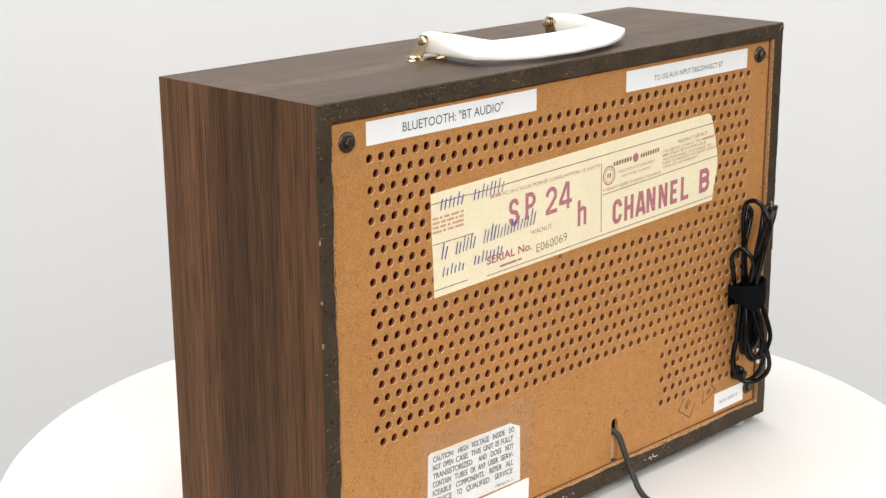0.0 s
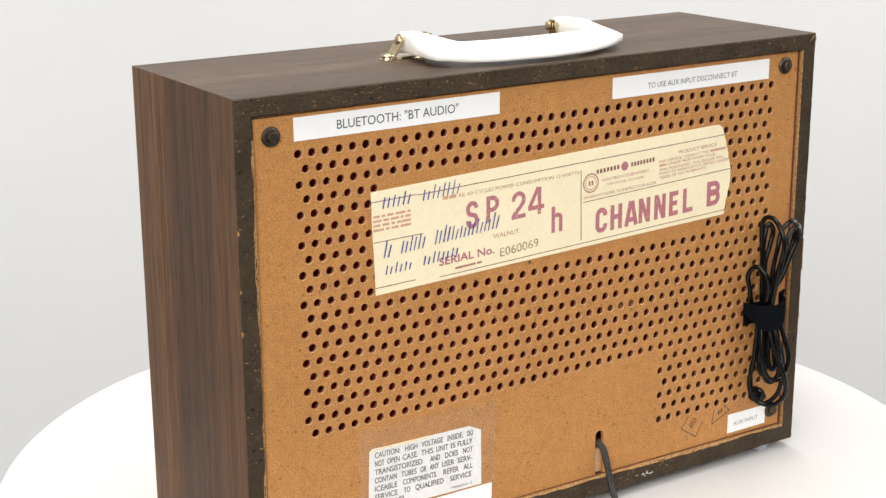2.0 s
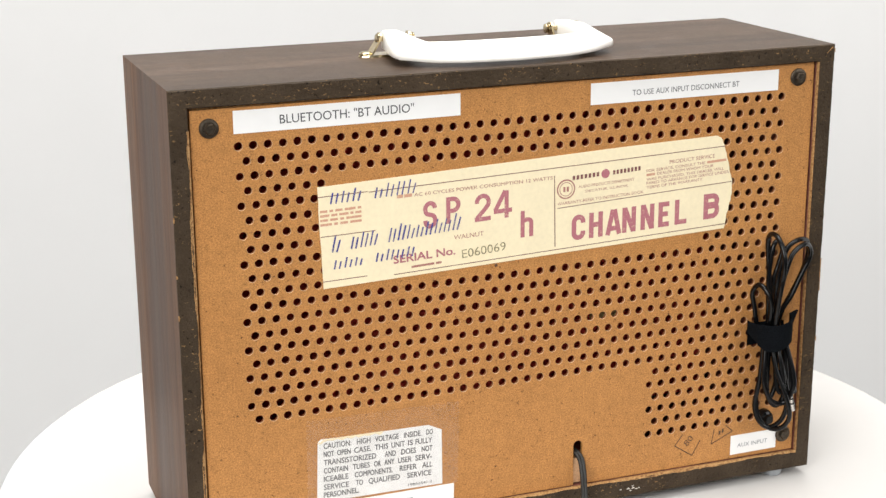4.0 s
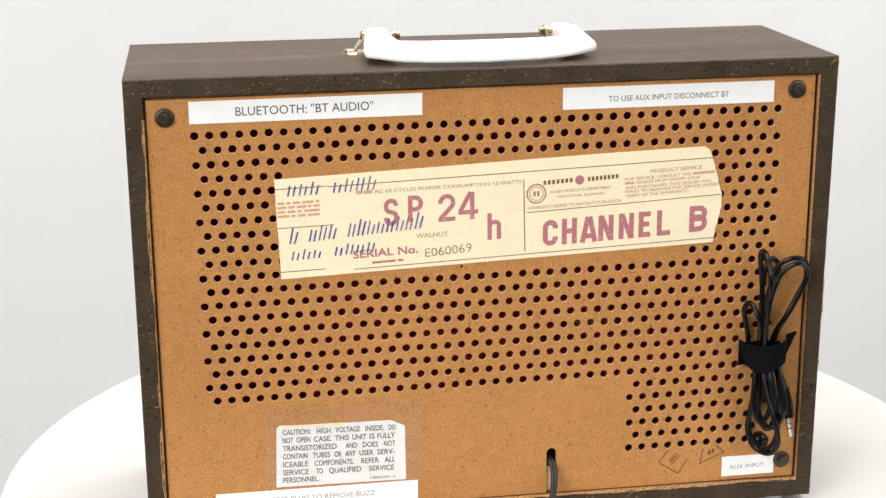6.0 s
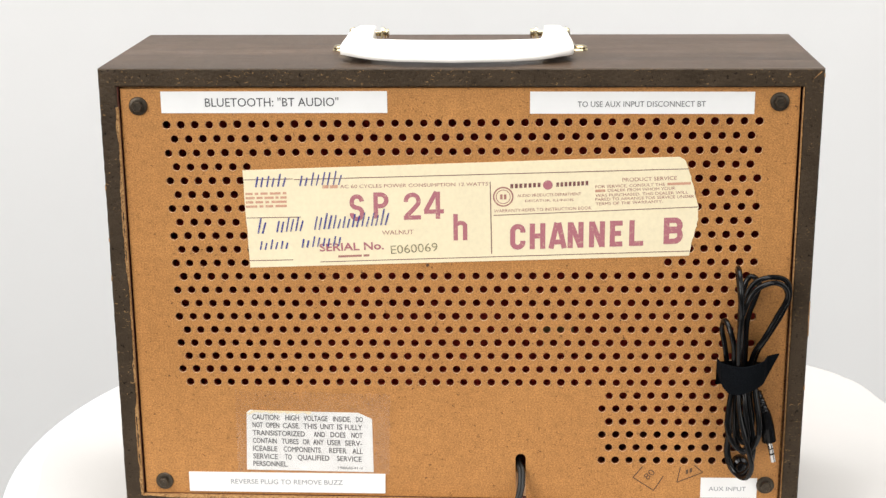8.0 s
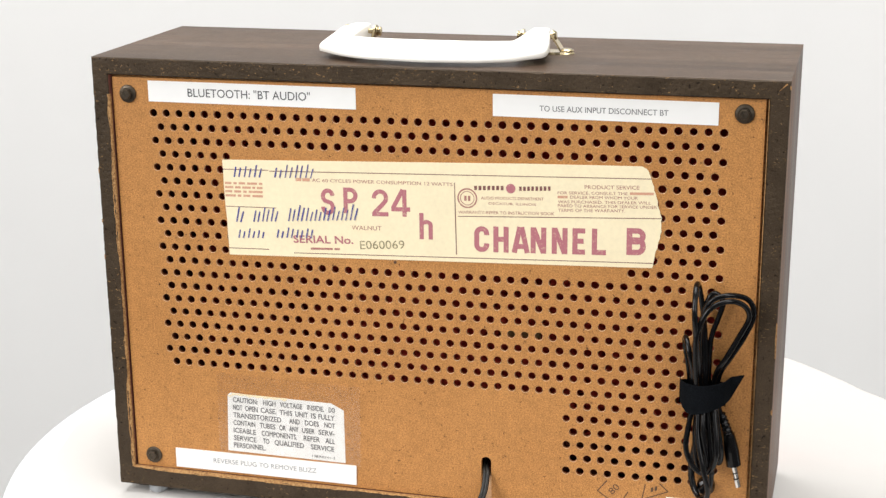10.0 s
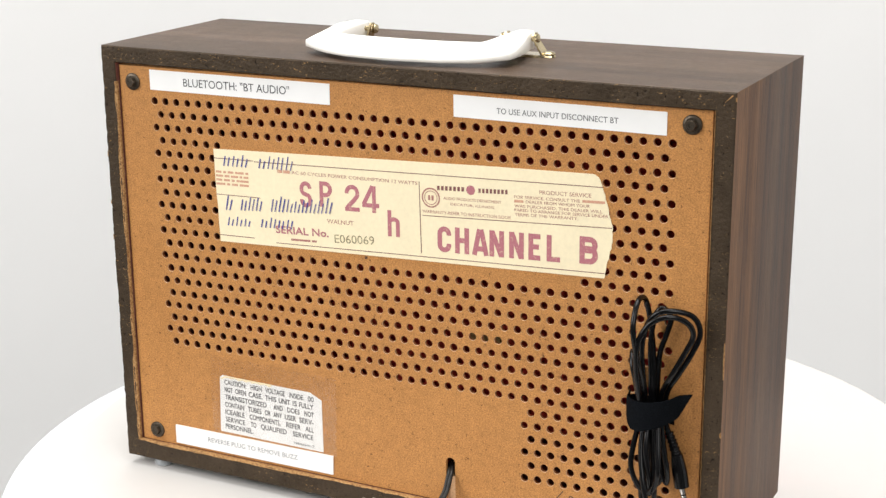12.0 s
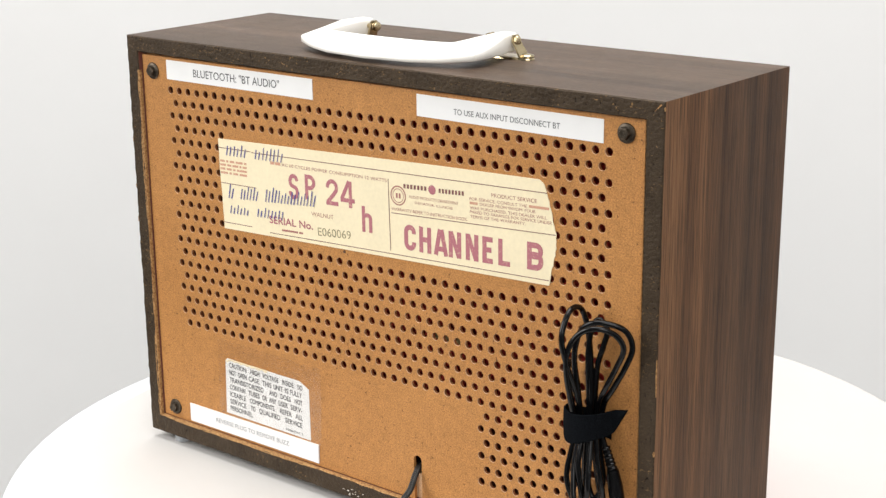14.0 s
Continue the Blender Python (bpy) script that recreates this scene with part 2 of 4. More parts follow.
def spline(points, per=8):
    """A smooth line through the points."""
    p = [Vector(q) for q in points]
    p = [2 * p[0] - p[1]] + p + [2 * p[-1] - p[-2]]
    out = []
    for i in range(1, len(p) - 2):
        for k in range(per):
            t = k / per
            out.append(0.5 * ((2 * p[i]) + (p[i + 1] - p[i - 1]) * t + (2 * p[i - 1] - 5 * p[i] + 4 * p[i + 1] - p[i + 2]) * t * t
                              + (3 * p[i] - p[i - 1] - 3 * p[i + 1] + p[i + 2]) * t ** 3))
    return out + [p[-2]]


def tube(points, radius, n=10, per=8, bm=None, flat=1.0):
    """A round cable along the points; radius may be a function of the share of the way."""
    bm = bm or bmesh.new()
    line = spline(points, per)
    up = Vector((0.3, 1, 0.2)).normalized()
    rings = []
    for i, c in enumerate(line):
        d = (line[min(i + 1, len(line) - 1)] - line[max(i - 1, 0)]).normalized()
        up = (up - d * up.dot(d)).normalized()
        side = d.cross(up)
        r = radius(i / (len(line) - 1)) if callable(radius) else radius
        rings.append([bm.verts.new(c + up * (r * flat * math.cos(a)) + side * (r * math.sin(a))) for a in (2 * math.pi * k / n for k in range(n))])
    for p, q in zip(rings, rings[1:]):
        for k in range(n):
            bm.faces.new((p[k], p[(k + 1) % n], q[(k + 1) % n], q[k]))
    bm.faces.new(rings[0])
    bm.faces.new(list(reversed(rings[-1])))
    return bm


# ---- the studio ----
FLOOR, TABLE_Z = -1.5, 0.0030


def studio():
    prof = [(1.6 + 0.4 * math.sin(a), FLOOR + 0.4 - 0.4 * math.cos(a)) for a in (math.pi / 2 * k / 14 for k in range(15))]
    prof += [(2.0, 2.4)]
    n = 48
    # unseen floor, kept grey so little light bounces onto the low backdrop
    tagged(part("floor", lathe([(1.6, FLOOR - 0.03), (1.6, FLOOR)], 96, at=(0, 0.1, 0)), STUDIO, None), "unseen grey studio floor, added to cut bounce onto the backdrop", "floor", kind="structure")
    for name, a0, a1, material, label in (("backdrop", -2, 182, BACKDROP, "seamless white paper backdrop sweeping up from the floor"),
                                          # second arc is an unseen wall, added grey to keep reflections dark
                                          ("studio_wall", 182, 358, STUDIO, "unseen grey wall behind the camera, added to darken reflections")):
        bm = bmesh.new()
        turn = [radians(a0 + (a1 - a0) * i / n) for i in range(n + 1)]
        rings = [[bm.verts.new((r * math.cos(a), 0.1 + r * math.sin(a), z)) for a in turn] for r, z in prof]
        for p, q in zip(rings, rings[1:]):
            for i in range(n):
                bm.faces.new((p[i], p[i + 1], q[i + 1], q[i]))
        tagged(part(name, bm, material, None, smooth=True), label, name.replace("studio_", ""), kind="structure")
    bm = bmesh.new()
    add_box(bm, -2.2, 2.2, -2.1, 2.3, 2.4, 2.45)
    tagged(part("ceiling", bm, BACKDROP, None), "plain white studio ceiling", "ceiling", kind="structure")


studio()


TABLE_AT, TABLE_R = (0.010, 0.093), 0.2985


def turntable():
    """A round top on a pedestal, covered with a hand-cut paper disc that does not quite reach the rim all round."""
    c = (*TABLE_AT, TABLE_Z - 0.0008)
    t = thing("turntable", (c[0], c[1], FLOOR), "round white display turntable under the speaker", "turntable")
    r = TABLE_R
    part("table_disc", lathe([(r - 0.004, -0.022), (r - 0.001, -0.021), (r, -0.018), (r, -0.004), (r - 0.001, -0.001), (r - 0.004, 0.0)], 160, at=c), TABLE, t)
    part("pedestal", lathe([(0.2, FLOOR), (0.2, FLOOR + 0.02), (0.16, FLOOR + 0.04), (0.16, -0.0175)], 64, at=(c[0], c[1], 0)), TABLE, t, smooth=False)
    # reach of the paper at some angles
    cut = ((-180, 0.282), (-170, 0.277), (-158, 0.281), (-140, 0.291), (-90, 0.296), (0, 0.2985), (22, 0.2970), (29, 0.3025), (33, 0.3020), (40, 0.2965),
           (60, 0.2985), (80, 0.3000), (100, 0.2962), (135, 0.2958), (160, 0.2945), (172, 0.288), (180, 0.282))
    rg = random.Random(14)
    n = 240
    bm = bmesh.new()
    rings = [[], [], [], []]
    for i in range(n):
        deg = -180 + 360 * i / n
        for (a0, r0), (a1, r1) in zip(cut, cut[1:]):
            if a0 <= deg <= a1:
                f = (deg - a0) / (a1 - a0)
                reach = r0 + (r1 - r0) * f * f * (3 - 2 * f)
                break
        reach += rg.uniform(-0.00025, 0.00025)
        ca, sa = math.cos(radians(deg)), math.sin(radians(deg))
        for ring, q, z in zip(rings, (reach - 0.0004, reach, reach - 0.02, 0.15), (TABLE_Z - 0.0007, TABLE_Z - 0.00035, TABLE_Z, TABLE_Z)):
            ring.append(bm.verts.new((c[0] + q * ca, c[1] + q * sa, z)))
    for p, q in zip(rings, rings[1:]):
        for i in range(n):
            bm.faces.new((p[i], p[(i + 1) % n], q[(i + 1) % n], q[i]))
    bm.faces.new(rings[0])
    bm.faces.new(rings[-1])
    part("paper_cover", bm, COVER, t, "warm white hand-cut paper cover")


turntable()

# ---- the speaker cabinet ----
Z0, Z1, WALL = 0.0088, 0.271, 0.0098
# outer and inner corners of the slightly racked case, x and z
OUT = {"tl": (-0.1943, Z1), "tr": (0.1938, Z1), "bl": (-0.1949, 0.0090), "br": (0.1919, 0.0086)}
INN = {"tl": (-0.1845, 0.2612), "tr": (0.1834, 0.2613), "bl": (-0.1850, 0.0210), "br": (0.1826, 0.0198)}
Y0, Y1 = -0.0026, 0.1220
cabinet = thing("portable_speaker", (0, 0, 0), "walnut-veneered portable speaker cabinet with perforated tan hardboard back", "speaker")
rng = random.Random(5)


def wall(name, side, label):
    """One mitred wall: veneer outside, painted rough edge towards the back panel."""
    bm = bmesh.new()
    n = 90
    loops = []
    for i in range(n + 1):
        t = i / n
        wob = [rng.uniform(-1, 1) * (1.7 if side in ("left", "bottom") else 1.0) for _ in range(4)]
        if i in (0, n):
            wob = [0, 0, 0, 0]

        def at(depth, y):
            f = depth / WALL
            a, b = {"top": ("tl", "tr"), "bottom": ("bl", "br"), "left": ("bl", "tl"), "right": ("br", "tr")}[side]
            pa = [OUT[a][k] + (INN[a][k] - OUT[a][k]) * f for k in (0, 1)]
            pb = [OUT[b][k] + (INN[b][k] - OUT[b][k]) * f for k in (0, 1)]
            return (pa[0] + (pb[0] - pa[0]) * t, y, pa[1] + (pb[1] - pa[1]) * t)

        loops.append([bm.verts.new(p) for p in (
            at(0, Y1), at(0, Y0 + 0.0007 + 0.0002 * wob[0]), at(0.0006 + 0.00022 * wob[1], Y0 + 0.00008 * wob[2]),
            at(WALL - 0.0007 + 0.0002 * wob[3], Y0), at(WALL, Y0 + 0.0007), at(WALL, Y1))])
    for p, q in zip(loops, loops[1:]):
        for k, slot in ((0, 0), (1, 1), (2, 1), (3, 1), (4, 2), (5, 2)):
            f = bm.faces.new((p[k], p[(k + 1) % 6], q[(k + 1) % 6], q[k]))
            f.material_index = slot
    bm.faces.new(loops[0]).material_index = 2
    bm.faces.new(list(reversed(loops[-1]))).material_index = 2
    return part(name, bm, [VENEER_X if side in ("top", "bottom") else VENEER_Z, PAINTED_EDGE, INSIDE], cabinet, label)


top_board = wall("top_board", "top", "dark walnut veneer top with chipped painted edge")
bottom_board = wall("bottom_board", "bottom", "")
left_board = wall("side_board", "left", "walnut veneer side with upright grain")
right_board = wall("side_board", "right", "walnut veneer side with a chipped edge")

bm = bmesh.new()
add_box(bm, -0.1843, 0.1824, Y1 - 0.012, Y1 - 0.002, 0.0213, 0.2610)
part("front_board", bm, CLOTH, cabinet)
bm = bmesh.new()
add_box(bm, 0.0455, 0.0640, 0.0045, 0.010, 0.1195, 0.1262)
part("inner_bracket", bm, OLIVE, cabinet)


def ragged_strip(parent, a, b, wide, out, seed):
    """The bare, furry inner edge of the rim along a straight line a to b (x, z); out points to the rim."""
    r = random.Random(seed)
    bm = bmesh.new()
    n = int((Vector(b) - Vector(a)).length / 0.0011)
    va, vm, vb, vc = [], [], [], []
    w = wide
    for i in range(n + 1):
        t = i / n
        x, z = a[0] + (b[0] - a[0]) * t, a[1] + (b[1] - a[1]) * t
        w = max(min(0.00015, wide), min(2.2 * wide, w + r.uniform(-0.4, 0.4) * wide))
        va.append(bm.verts.new((x - out[0] * 0.0003, -0.0003, z - out[1] * 0.0003)))
        vm.append(bm.verts.new((x - out[0] * 0.0003, Y0 + 0.0004, z - out[1] * 0.0003)))
        vb.append(bm.verts.new((x + out[0] * w, Y0 - 0.0001 - r.uniform(0, 0.00015), z + out[1] * w)))
        vc.append(bm.verts.new((x + out[0] * w, Y0 + 0.0012, z + out[1] * w)))
    for i in range(n):
        bm.faces.new((va[i], va[i + 1], vm[i + 1], vm[i]))
        bm.faces.new((vm[i], vm[i + 1], vb[i + 1], vb[i]))
        bm.faces.new((vb[i], vb[i + 1], vc[i + 1], vc[i]))
    part("bare_edge", bm, BARE, parent, "bare tan particle board edge")


ragged_strip(right_board, INN["br"], INN["tr"], 0.00006, (1, 0), 1)
ragged_strip(left_board, INN["bl"], (-0.1846, 0.250), 0.0007, (-1, 0), 2)
ragged_strip(bottom_board, INN["bl"], INN["br"], 0.0006, (0, -1), 3)
# open mitre at one top corner
bm = bmesh.new()
r = random.Random(8)
rows = []
for i in range(13):
    t = 0.55 + 0.45 * i / 12
    x, z = INN["tr"][0] + 0.0086 * t, INN["tr"][1] + 0.0083 * t
    w = 0.00010 + 0.0009 * max(0, t - 0.7) * r.uniform(0.2, 2.0)
    rows.append([bm.verts.new(p) for p in ((x - w, Y0 - 0.0002, z + w * 0.6), (x + w, Y0 - 0.0002, z - w * 0.6), (x, Y0 + 0.001, z))])
for p, q in zip(rows, rows[1:]):
    for k in range(3):
        bm.faces.new((p[k], p[(k + 1) % 3], q[(k + 1) % 3], q[k]))
part("mitre_gap", bm, BARE, right_board, "bare wood along the open corner joint")

# a long chip and a few nicks on the outer edge
for z, long, wide, bd in ((0.1325, 0.020, 0.0005, right_board), (0.2675, 0.002, 0.0006, right_board), (0.092, 0.003, 0.0008, right_board),
                          (0.205, 0.003, 0.0006, left_board), (0.153, 0.003, 0.0006, left_board), (0.175, 0.002, 0.0008, left_board)):
    s = 1 if bd is right_board else -1
    f = (z - 0.009) / 0.262
    x = 0.1919 + 0.0019 * f if s > 0 else -0.1949 + 0.0006 * f
    bm = bmesh.new()
    r = random.Random(int(z * 1000))
    rows = []
    for i in range(11):
        t = i / 10
        w = wide * (math.sin(math.pi * t) ** 0.7 + 0.05) * r.uniform(0.6, 1.2)
        zz = z + (t - 0.5) * long
        rows.append([bm.verts.new(p) for p in ((x - s * w * 0.7, Y0 - 0.0002, zz), (x + s * 0.0001, Y0 + 0.0001, zz), (x + s * 0.0002, Y0 + w * 0.8, zz), (x - s * 0.001, Y0 + 0.001, zz))])
    for p, q in zip(rows, rows[1:]):
        for k in range(4):
            bm.faces.new((p[k], p[(k + 1) % 4], q[(k + 1) % 4], q[k]))
    part("edge_chip", bm, BARE, bd, "chip of bare wood")

# ---- perforated back panel ----
TILT, PC = radians(0.5), (0.0, 0.1405)
PITCH, ROW, U0, V0 = 0.0078049, 0.007853, -0.1581, 0.1005
HOLE = 0.00215


def on_panel(u, v):
    """World x, z of a place on the panel."""
    return PC[0] + u * math.cos(TILT) - v * math.sin(TILT), PC[1] + u * math.sin(TILT) + v * math.cos(TILT)


def on_grid(x, z):
    """The reverse of on_panel."""
    x, z = x - PC[0], z - PC[1]
    return x * math.cos(TILT) + z * math.sin(TILT), z * math.cos(TILT) - x * math.sin(TILT)


# corners of the board, which sits straighter than its holes
P_TL, P_TR, P_BR, P_BL = (on_grid(*p) for p in ((-0.1832, 0.2597), (0.1817, 0.2608), (0.1809, 0.0208), (-0.1833, 0.0216)))


def left_u(v):
    return P_BL[0] + (P_TL[0] - P_BL[0]) * (v - P_BL[1]) / (P_TL[1] - P_BL[1])


def right_u(v):
    return P_BR[0] + (P_TR[0] - P_BR[0]) * (v - P_BR[1]) / (P_TR[1] - P_BR[1])


def low_v(u):
    return P_BL[1] + (P_BR[1] - P_BL[1]) * (u - P_BL[0]) / (P_BR[0] - P_BL[0])


def back_panel():
    verts, faces, pale, bore = [], [], [], []
    thick = 0.0021

    def vert(u, v, y=0.0):
        x, z = on_panel(u, v)
        verts.append((x, y, z))
        return len(verts) - 1

    def quad(u0, u1, v0, v1):
        if u1 - u0 > 1e-6 and v1 - v0 > 1e-6:
            faces.append((vert(u0, v0), vert(u1, v0), vert(u1, v1), vert(u0, v1)))

    def shape(*corners):
        faces.append([vert(*p) for p in corners])

    r = random.Random(11)
    slot_u0, slot_u1, slot_v = 0.0309, 0.0367, -0.0920
    for k in range(26):
        odd = k % 2
        v = V0 - ROW * k
        v0, v1 = v - ROW / 2, v + ROW / 2
        first = 0 if k < 20 else (31 if odd == 0 else 30)
        count = 42 - odd
        start = U0 + odd * PITCH / 2 + (first - 0.5) * PITCH
        if k == 25:
            shape((left_u(v0), v0), (slot_u0, v0), (slot_u0, v1), (left_u(v1), v1))
            quad(slot_u0, slot_u1, max(v0, slot_v), v1)
            quad(slot_u1, start, v0, v1)
        else:
            shape((left_u(v0), v0), (start, v0), (start, v1), (left_u(v1), v1))
        for j in range(first, count):
            u = U0 + odd * PITCH / 2 + j * PITCH
            cu, cv = u + r.uniform(-0.0001, 0.0001), v + r.uniform(-0.0001, 0.0001)
            rad = HOLE * r.uniform(0.95, 1.04)
            # the field behind the rating label is not punched
            if 3 <= k <= 10 and -0.112 < u < 0.1105:
                quad(u - PITCH / 2, u + PITCH / 2, v0, v1)
                continue
            sq, lip, rim, back = [], [], [], []
            for i in range(16):
                a = 2 * math.pi * i / 16
                c, s = math.cos(a), math.sin(a)
                m = max(abs(c), abs(s))
                sq.append(vert(u + c / m * PITCH / 2, v + s / m * ROW / 2))
                lip.append(vert(cu + c * rad * 1.10, cv + s * rad * 1.10))
                rim.append(vert(cu + c * rad, cv + s * rad, 0.0005))
                back.append(vert(cu + c * rad, cv + s * rad, thick))
            for i in range(16):
                n = (i + 1) % 16
                faces.append((sq[i], sq[n], lip[n], lip[i]))
                pale.append(len(faces))
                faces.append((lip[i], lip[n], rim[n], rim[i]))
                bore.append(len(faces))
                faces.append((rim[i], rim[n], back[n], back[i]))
        end = U0 + odd * PITCH / 2 + (count - 0.5) * PITCH
        shape((end, v0), (right_u(v0), v0), (right_u(v1), v1), (end, v1))
    top, low = V0 + ROW / 2, V0 - 25.5 * ROW
    shape((left_u(top), top), (right_u(top), top), P_TR, P_TL)
    shape(P_BL, (slot_u0, low_v(slot_u0)), (slot_u0, low), (left_u(low), low))
    shape((slot_u1, low_v(slot_u1)), P_BR, (right_u(low), low), (slot_u1, low))
    # rounded head of the cord slot and its walls
    mid, sr = (slot_u0 + slot_u1) / 2, (slot_u1 - slot_u0) / 2
    arc = [(mid + sr * math.cos(a), slot_v - sr + sr * math.sin(a)) for a in (math.pi * i / 10 for i in range(11))]
    for p, q in zip(arc, arc[1:]):
        lift = slot_v
        faces.append((vert(p[0], lift), vert(q[0], lift), vert(q[0], q[1]), vert(p[0], p[1])))
    line = [(slot_u1, low_v(slot_u1))] + arc + [(slot_u0, low_v(slot_u0))]
    for p, q in zip(line, line[1:]):
        faces.append((vert(*p), vert(*q), vert(*q, thick), vert(*p, thick)))
    # outer edges, slightly uneven
    for (a, b) in ((P_BL, P_TL), (P_TL, P_TR), (P_TR, P_BR), (P_BR, line[0]), (line[-1], P_BL)):
        faces.append((vert(*a), vert(*b), vert(*b, thick), vert(*a, thick)))
    me = bpy.data.meshes.new("back_panel")
    me.from_pydata(verts, [], faces)
    me.materials.append(HARDBOARD)
    me.materials.append(RAW_FIBRE)
    me.materials.append(HOLE_WALL)
    bm = bmesh.new()
    bm.from_mesh(me)
    bm.faces.ensure_lookup_table()
    for i in pale:
        bm.faces[i].material_index = 1
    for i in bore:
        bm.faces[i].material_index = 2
    bmesh.ops.remove_doubles(bm, verts=bm.verts, dist=1e-6)
    bm.to_mesh(me)
    bm.free()
    return link("back_panel", me, cabinet, "tan hardboard back punched with rows of round holes")


panel = back_panel()
# cleats that the panel is screwed to
for x0, x1, z0, z1 in ((-0.1842, -0.1795, 0.0215, 0.2608), (0.1778, 0.1824, 0.0215, 0.2608), (-0.1795, 0.1778, 0.2550, 0.2608)):
    bm = bmesh.new()
    add_box(bm, x0, x1, 0.0024, 0.016, z0, z1)
    part("cleat", bm, BARE, cabinet)
bm = bmesh.new()
add_box(bm, -0.1795, 0.1778, 0.0024, 0.013, 0.0215, 0.0368)
part("cleat", bm, RAW_FIBRE, cabinet, "pale raw wood strip behind the cord slot")

# screws
bm = lathe([(0.0051, 0.0), (0.0051, -0.0006), (0.0047, -0.0011), (0.0036, -0.0014)], 28, "y")
WASHER = part("screw", bm, BRONZE, cabinet, "dark bronze hex screw with washer", at=(-0.1738, 0, 0.2502))
bm = lathe([(0.0030, -0.0012), (0.0030, -0.0030), (0.0026, -0.0036), (0.0012, -0.0036), (0.0010, -0.0033)], 6, "y")
HEAD = part("hex_head", bm, BRONZE, WASHER, at=(-0.1738, 0, 0.2502))
for x, z in ((0.1712, 0.2530), (-0.1722, 0.0290), (0.1738, 0.0316)):
    o = link("screw", WASHER.data, cabinet, "dark bronze hex screw with washer", (x, 0, z))
    link("hex_head", HEAD.data, o, "", (x, 0, z))

# feet
bm = lathe([(0.0048, 0.0), (0.0056, 0.0006), (0.0060, 0.0035), (0.0060, Z0 - TABLE_Z + 0.0002)], 28)
FOOT_OB = part("foot", bm, FOOT, cabinet, "grey rubber foot", at=(-0.1740, 0.0065, TABLE_Z))
for x, y in ((0.1720, 0.0065), (-0.1740, 0.112), (0.1720, 0.112)):
    link("foot", FOOT_OB.data, cabinet, "grey rubber foot", (x, y, TABLE_Z))


# ---- labels on the panel ----
def text_mesh(body, x0, z0, x1, z1, high, material, parent, name="lettering", y=-0.0004, bold=0.0):
    """Letters from the baseline start (x0, z0) to its end (x1, z1), `high` tall."""
    cu = bpy.data.curves.new(name, "FONT")
    cu.body, cu.resolution_u = body, 3
    tmp = new("tmp", cu)
    me = bpy.data.meshes.new_from_object(tmp.evaluated_get(bpy.context.evaluated_depsgraph_get()))
    bpy.data.objects.remove(tmp)
    co = np.empty(len(me.vertices) * 3)
    me.vertices.foreach_get("co", co)
    co = co.reshape(-1, 3)
    lo, hi = co.min(0), co.max(0)
    x0, x1, z0, z1, high = x0 + bold, x1 - bold, z0 + bold, z1 + bold, high - 2 * bold
    length = math.hypot(x1 - x0, z1 - z0)
    ca, sa = (x1 - x0) / length, (z1 - z0) / length
    cap = 0.729 if any(c.isalnum() for c in body) else hi[1]
    u = (co[:, 0] - lo[0]) / max(1e-6, hi[0] - lo[0]) * length
    v = co[:, 1] / cap * high
    out = np.stack([x0 + u * ca - v * sa, np.full(len(co), y), z0 + u * sa + v * ca], 1)
    me.vertices.foreach_set("co", out.ravel())
    if bold:
        bm = bmesh.new()
        for k, (dx, dz) in enumerate([(a / 2, b / 2) for a in range(-2, 3) for b in range(-2, 3)]):
            first = len(bm.verts)
            bm.from_mesh(me)
            bm.verts.ensure_lookup_table()
            for v in bm.verts[first:]:
                v.co += Vector((dx * bold, -0.0000025 * k, dz * bold))
        bm.to_mesh(me)
        bm.free()
    me.materials.clear()
    me.materials.append(material)
    return link(name, me, parent)


def ribbon(bm, line, wide, y):
    """A flat band of even width along a line of (x, z), with mitred bends."""
    p = [Vector(q) for q in line]
    left, right = [], []
    for i, c in enumerate(p):
        d0 = (c - p[i - 1]).normalized() if i else (p[1] - c).normalized()
        d1 = (p[i + 1] - c).normalized() if i < len(p) - 1 else d0
        m = Vector((-(d0.y + d1.y), d0.x + d1.x)).normalized()
        k = wide / 2 / max(0.35, m.dot(Vector((-d0.y, d0.x))))
        left.append(bm.verts.new((c.x + m.x * k, y, c.y + m.y * k)))
        right.append(bm.verts.new((c.x - m.x * k, y, c.y - m.y * k)))
    for i in range(len(p) - 1):
        bm.faces.new((left[i], left[i + 1], right[i + 1], right[i]))


def arc(cx, cz, rx, rz, a0, a1, n=10):
    return [(cx + rx * math.cos(radians(a0 + (a1 - a0) * i / n)), cz + rz * math.sin(radians(a0 + (a1 - a0) * i / n))) for i in range(n + 1)]


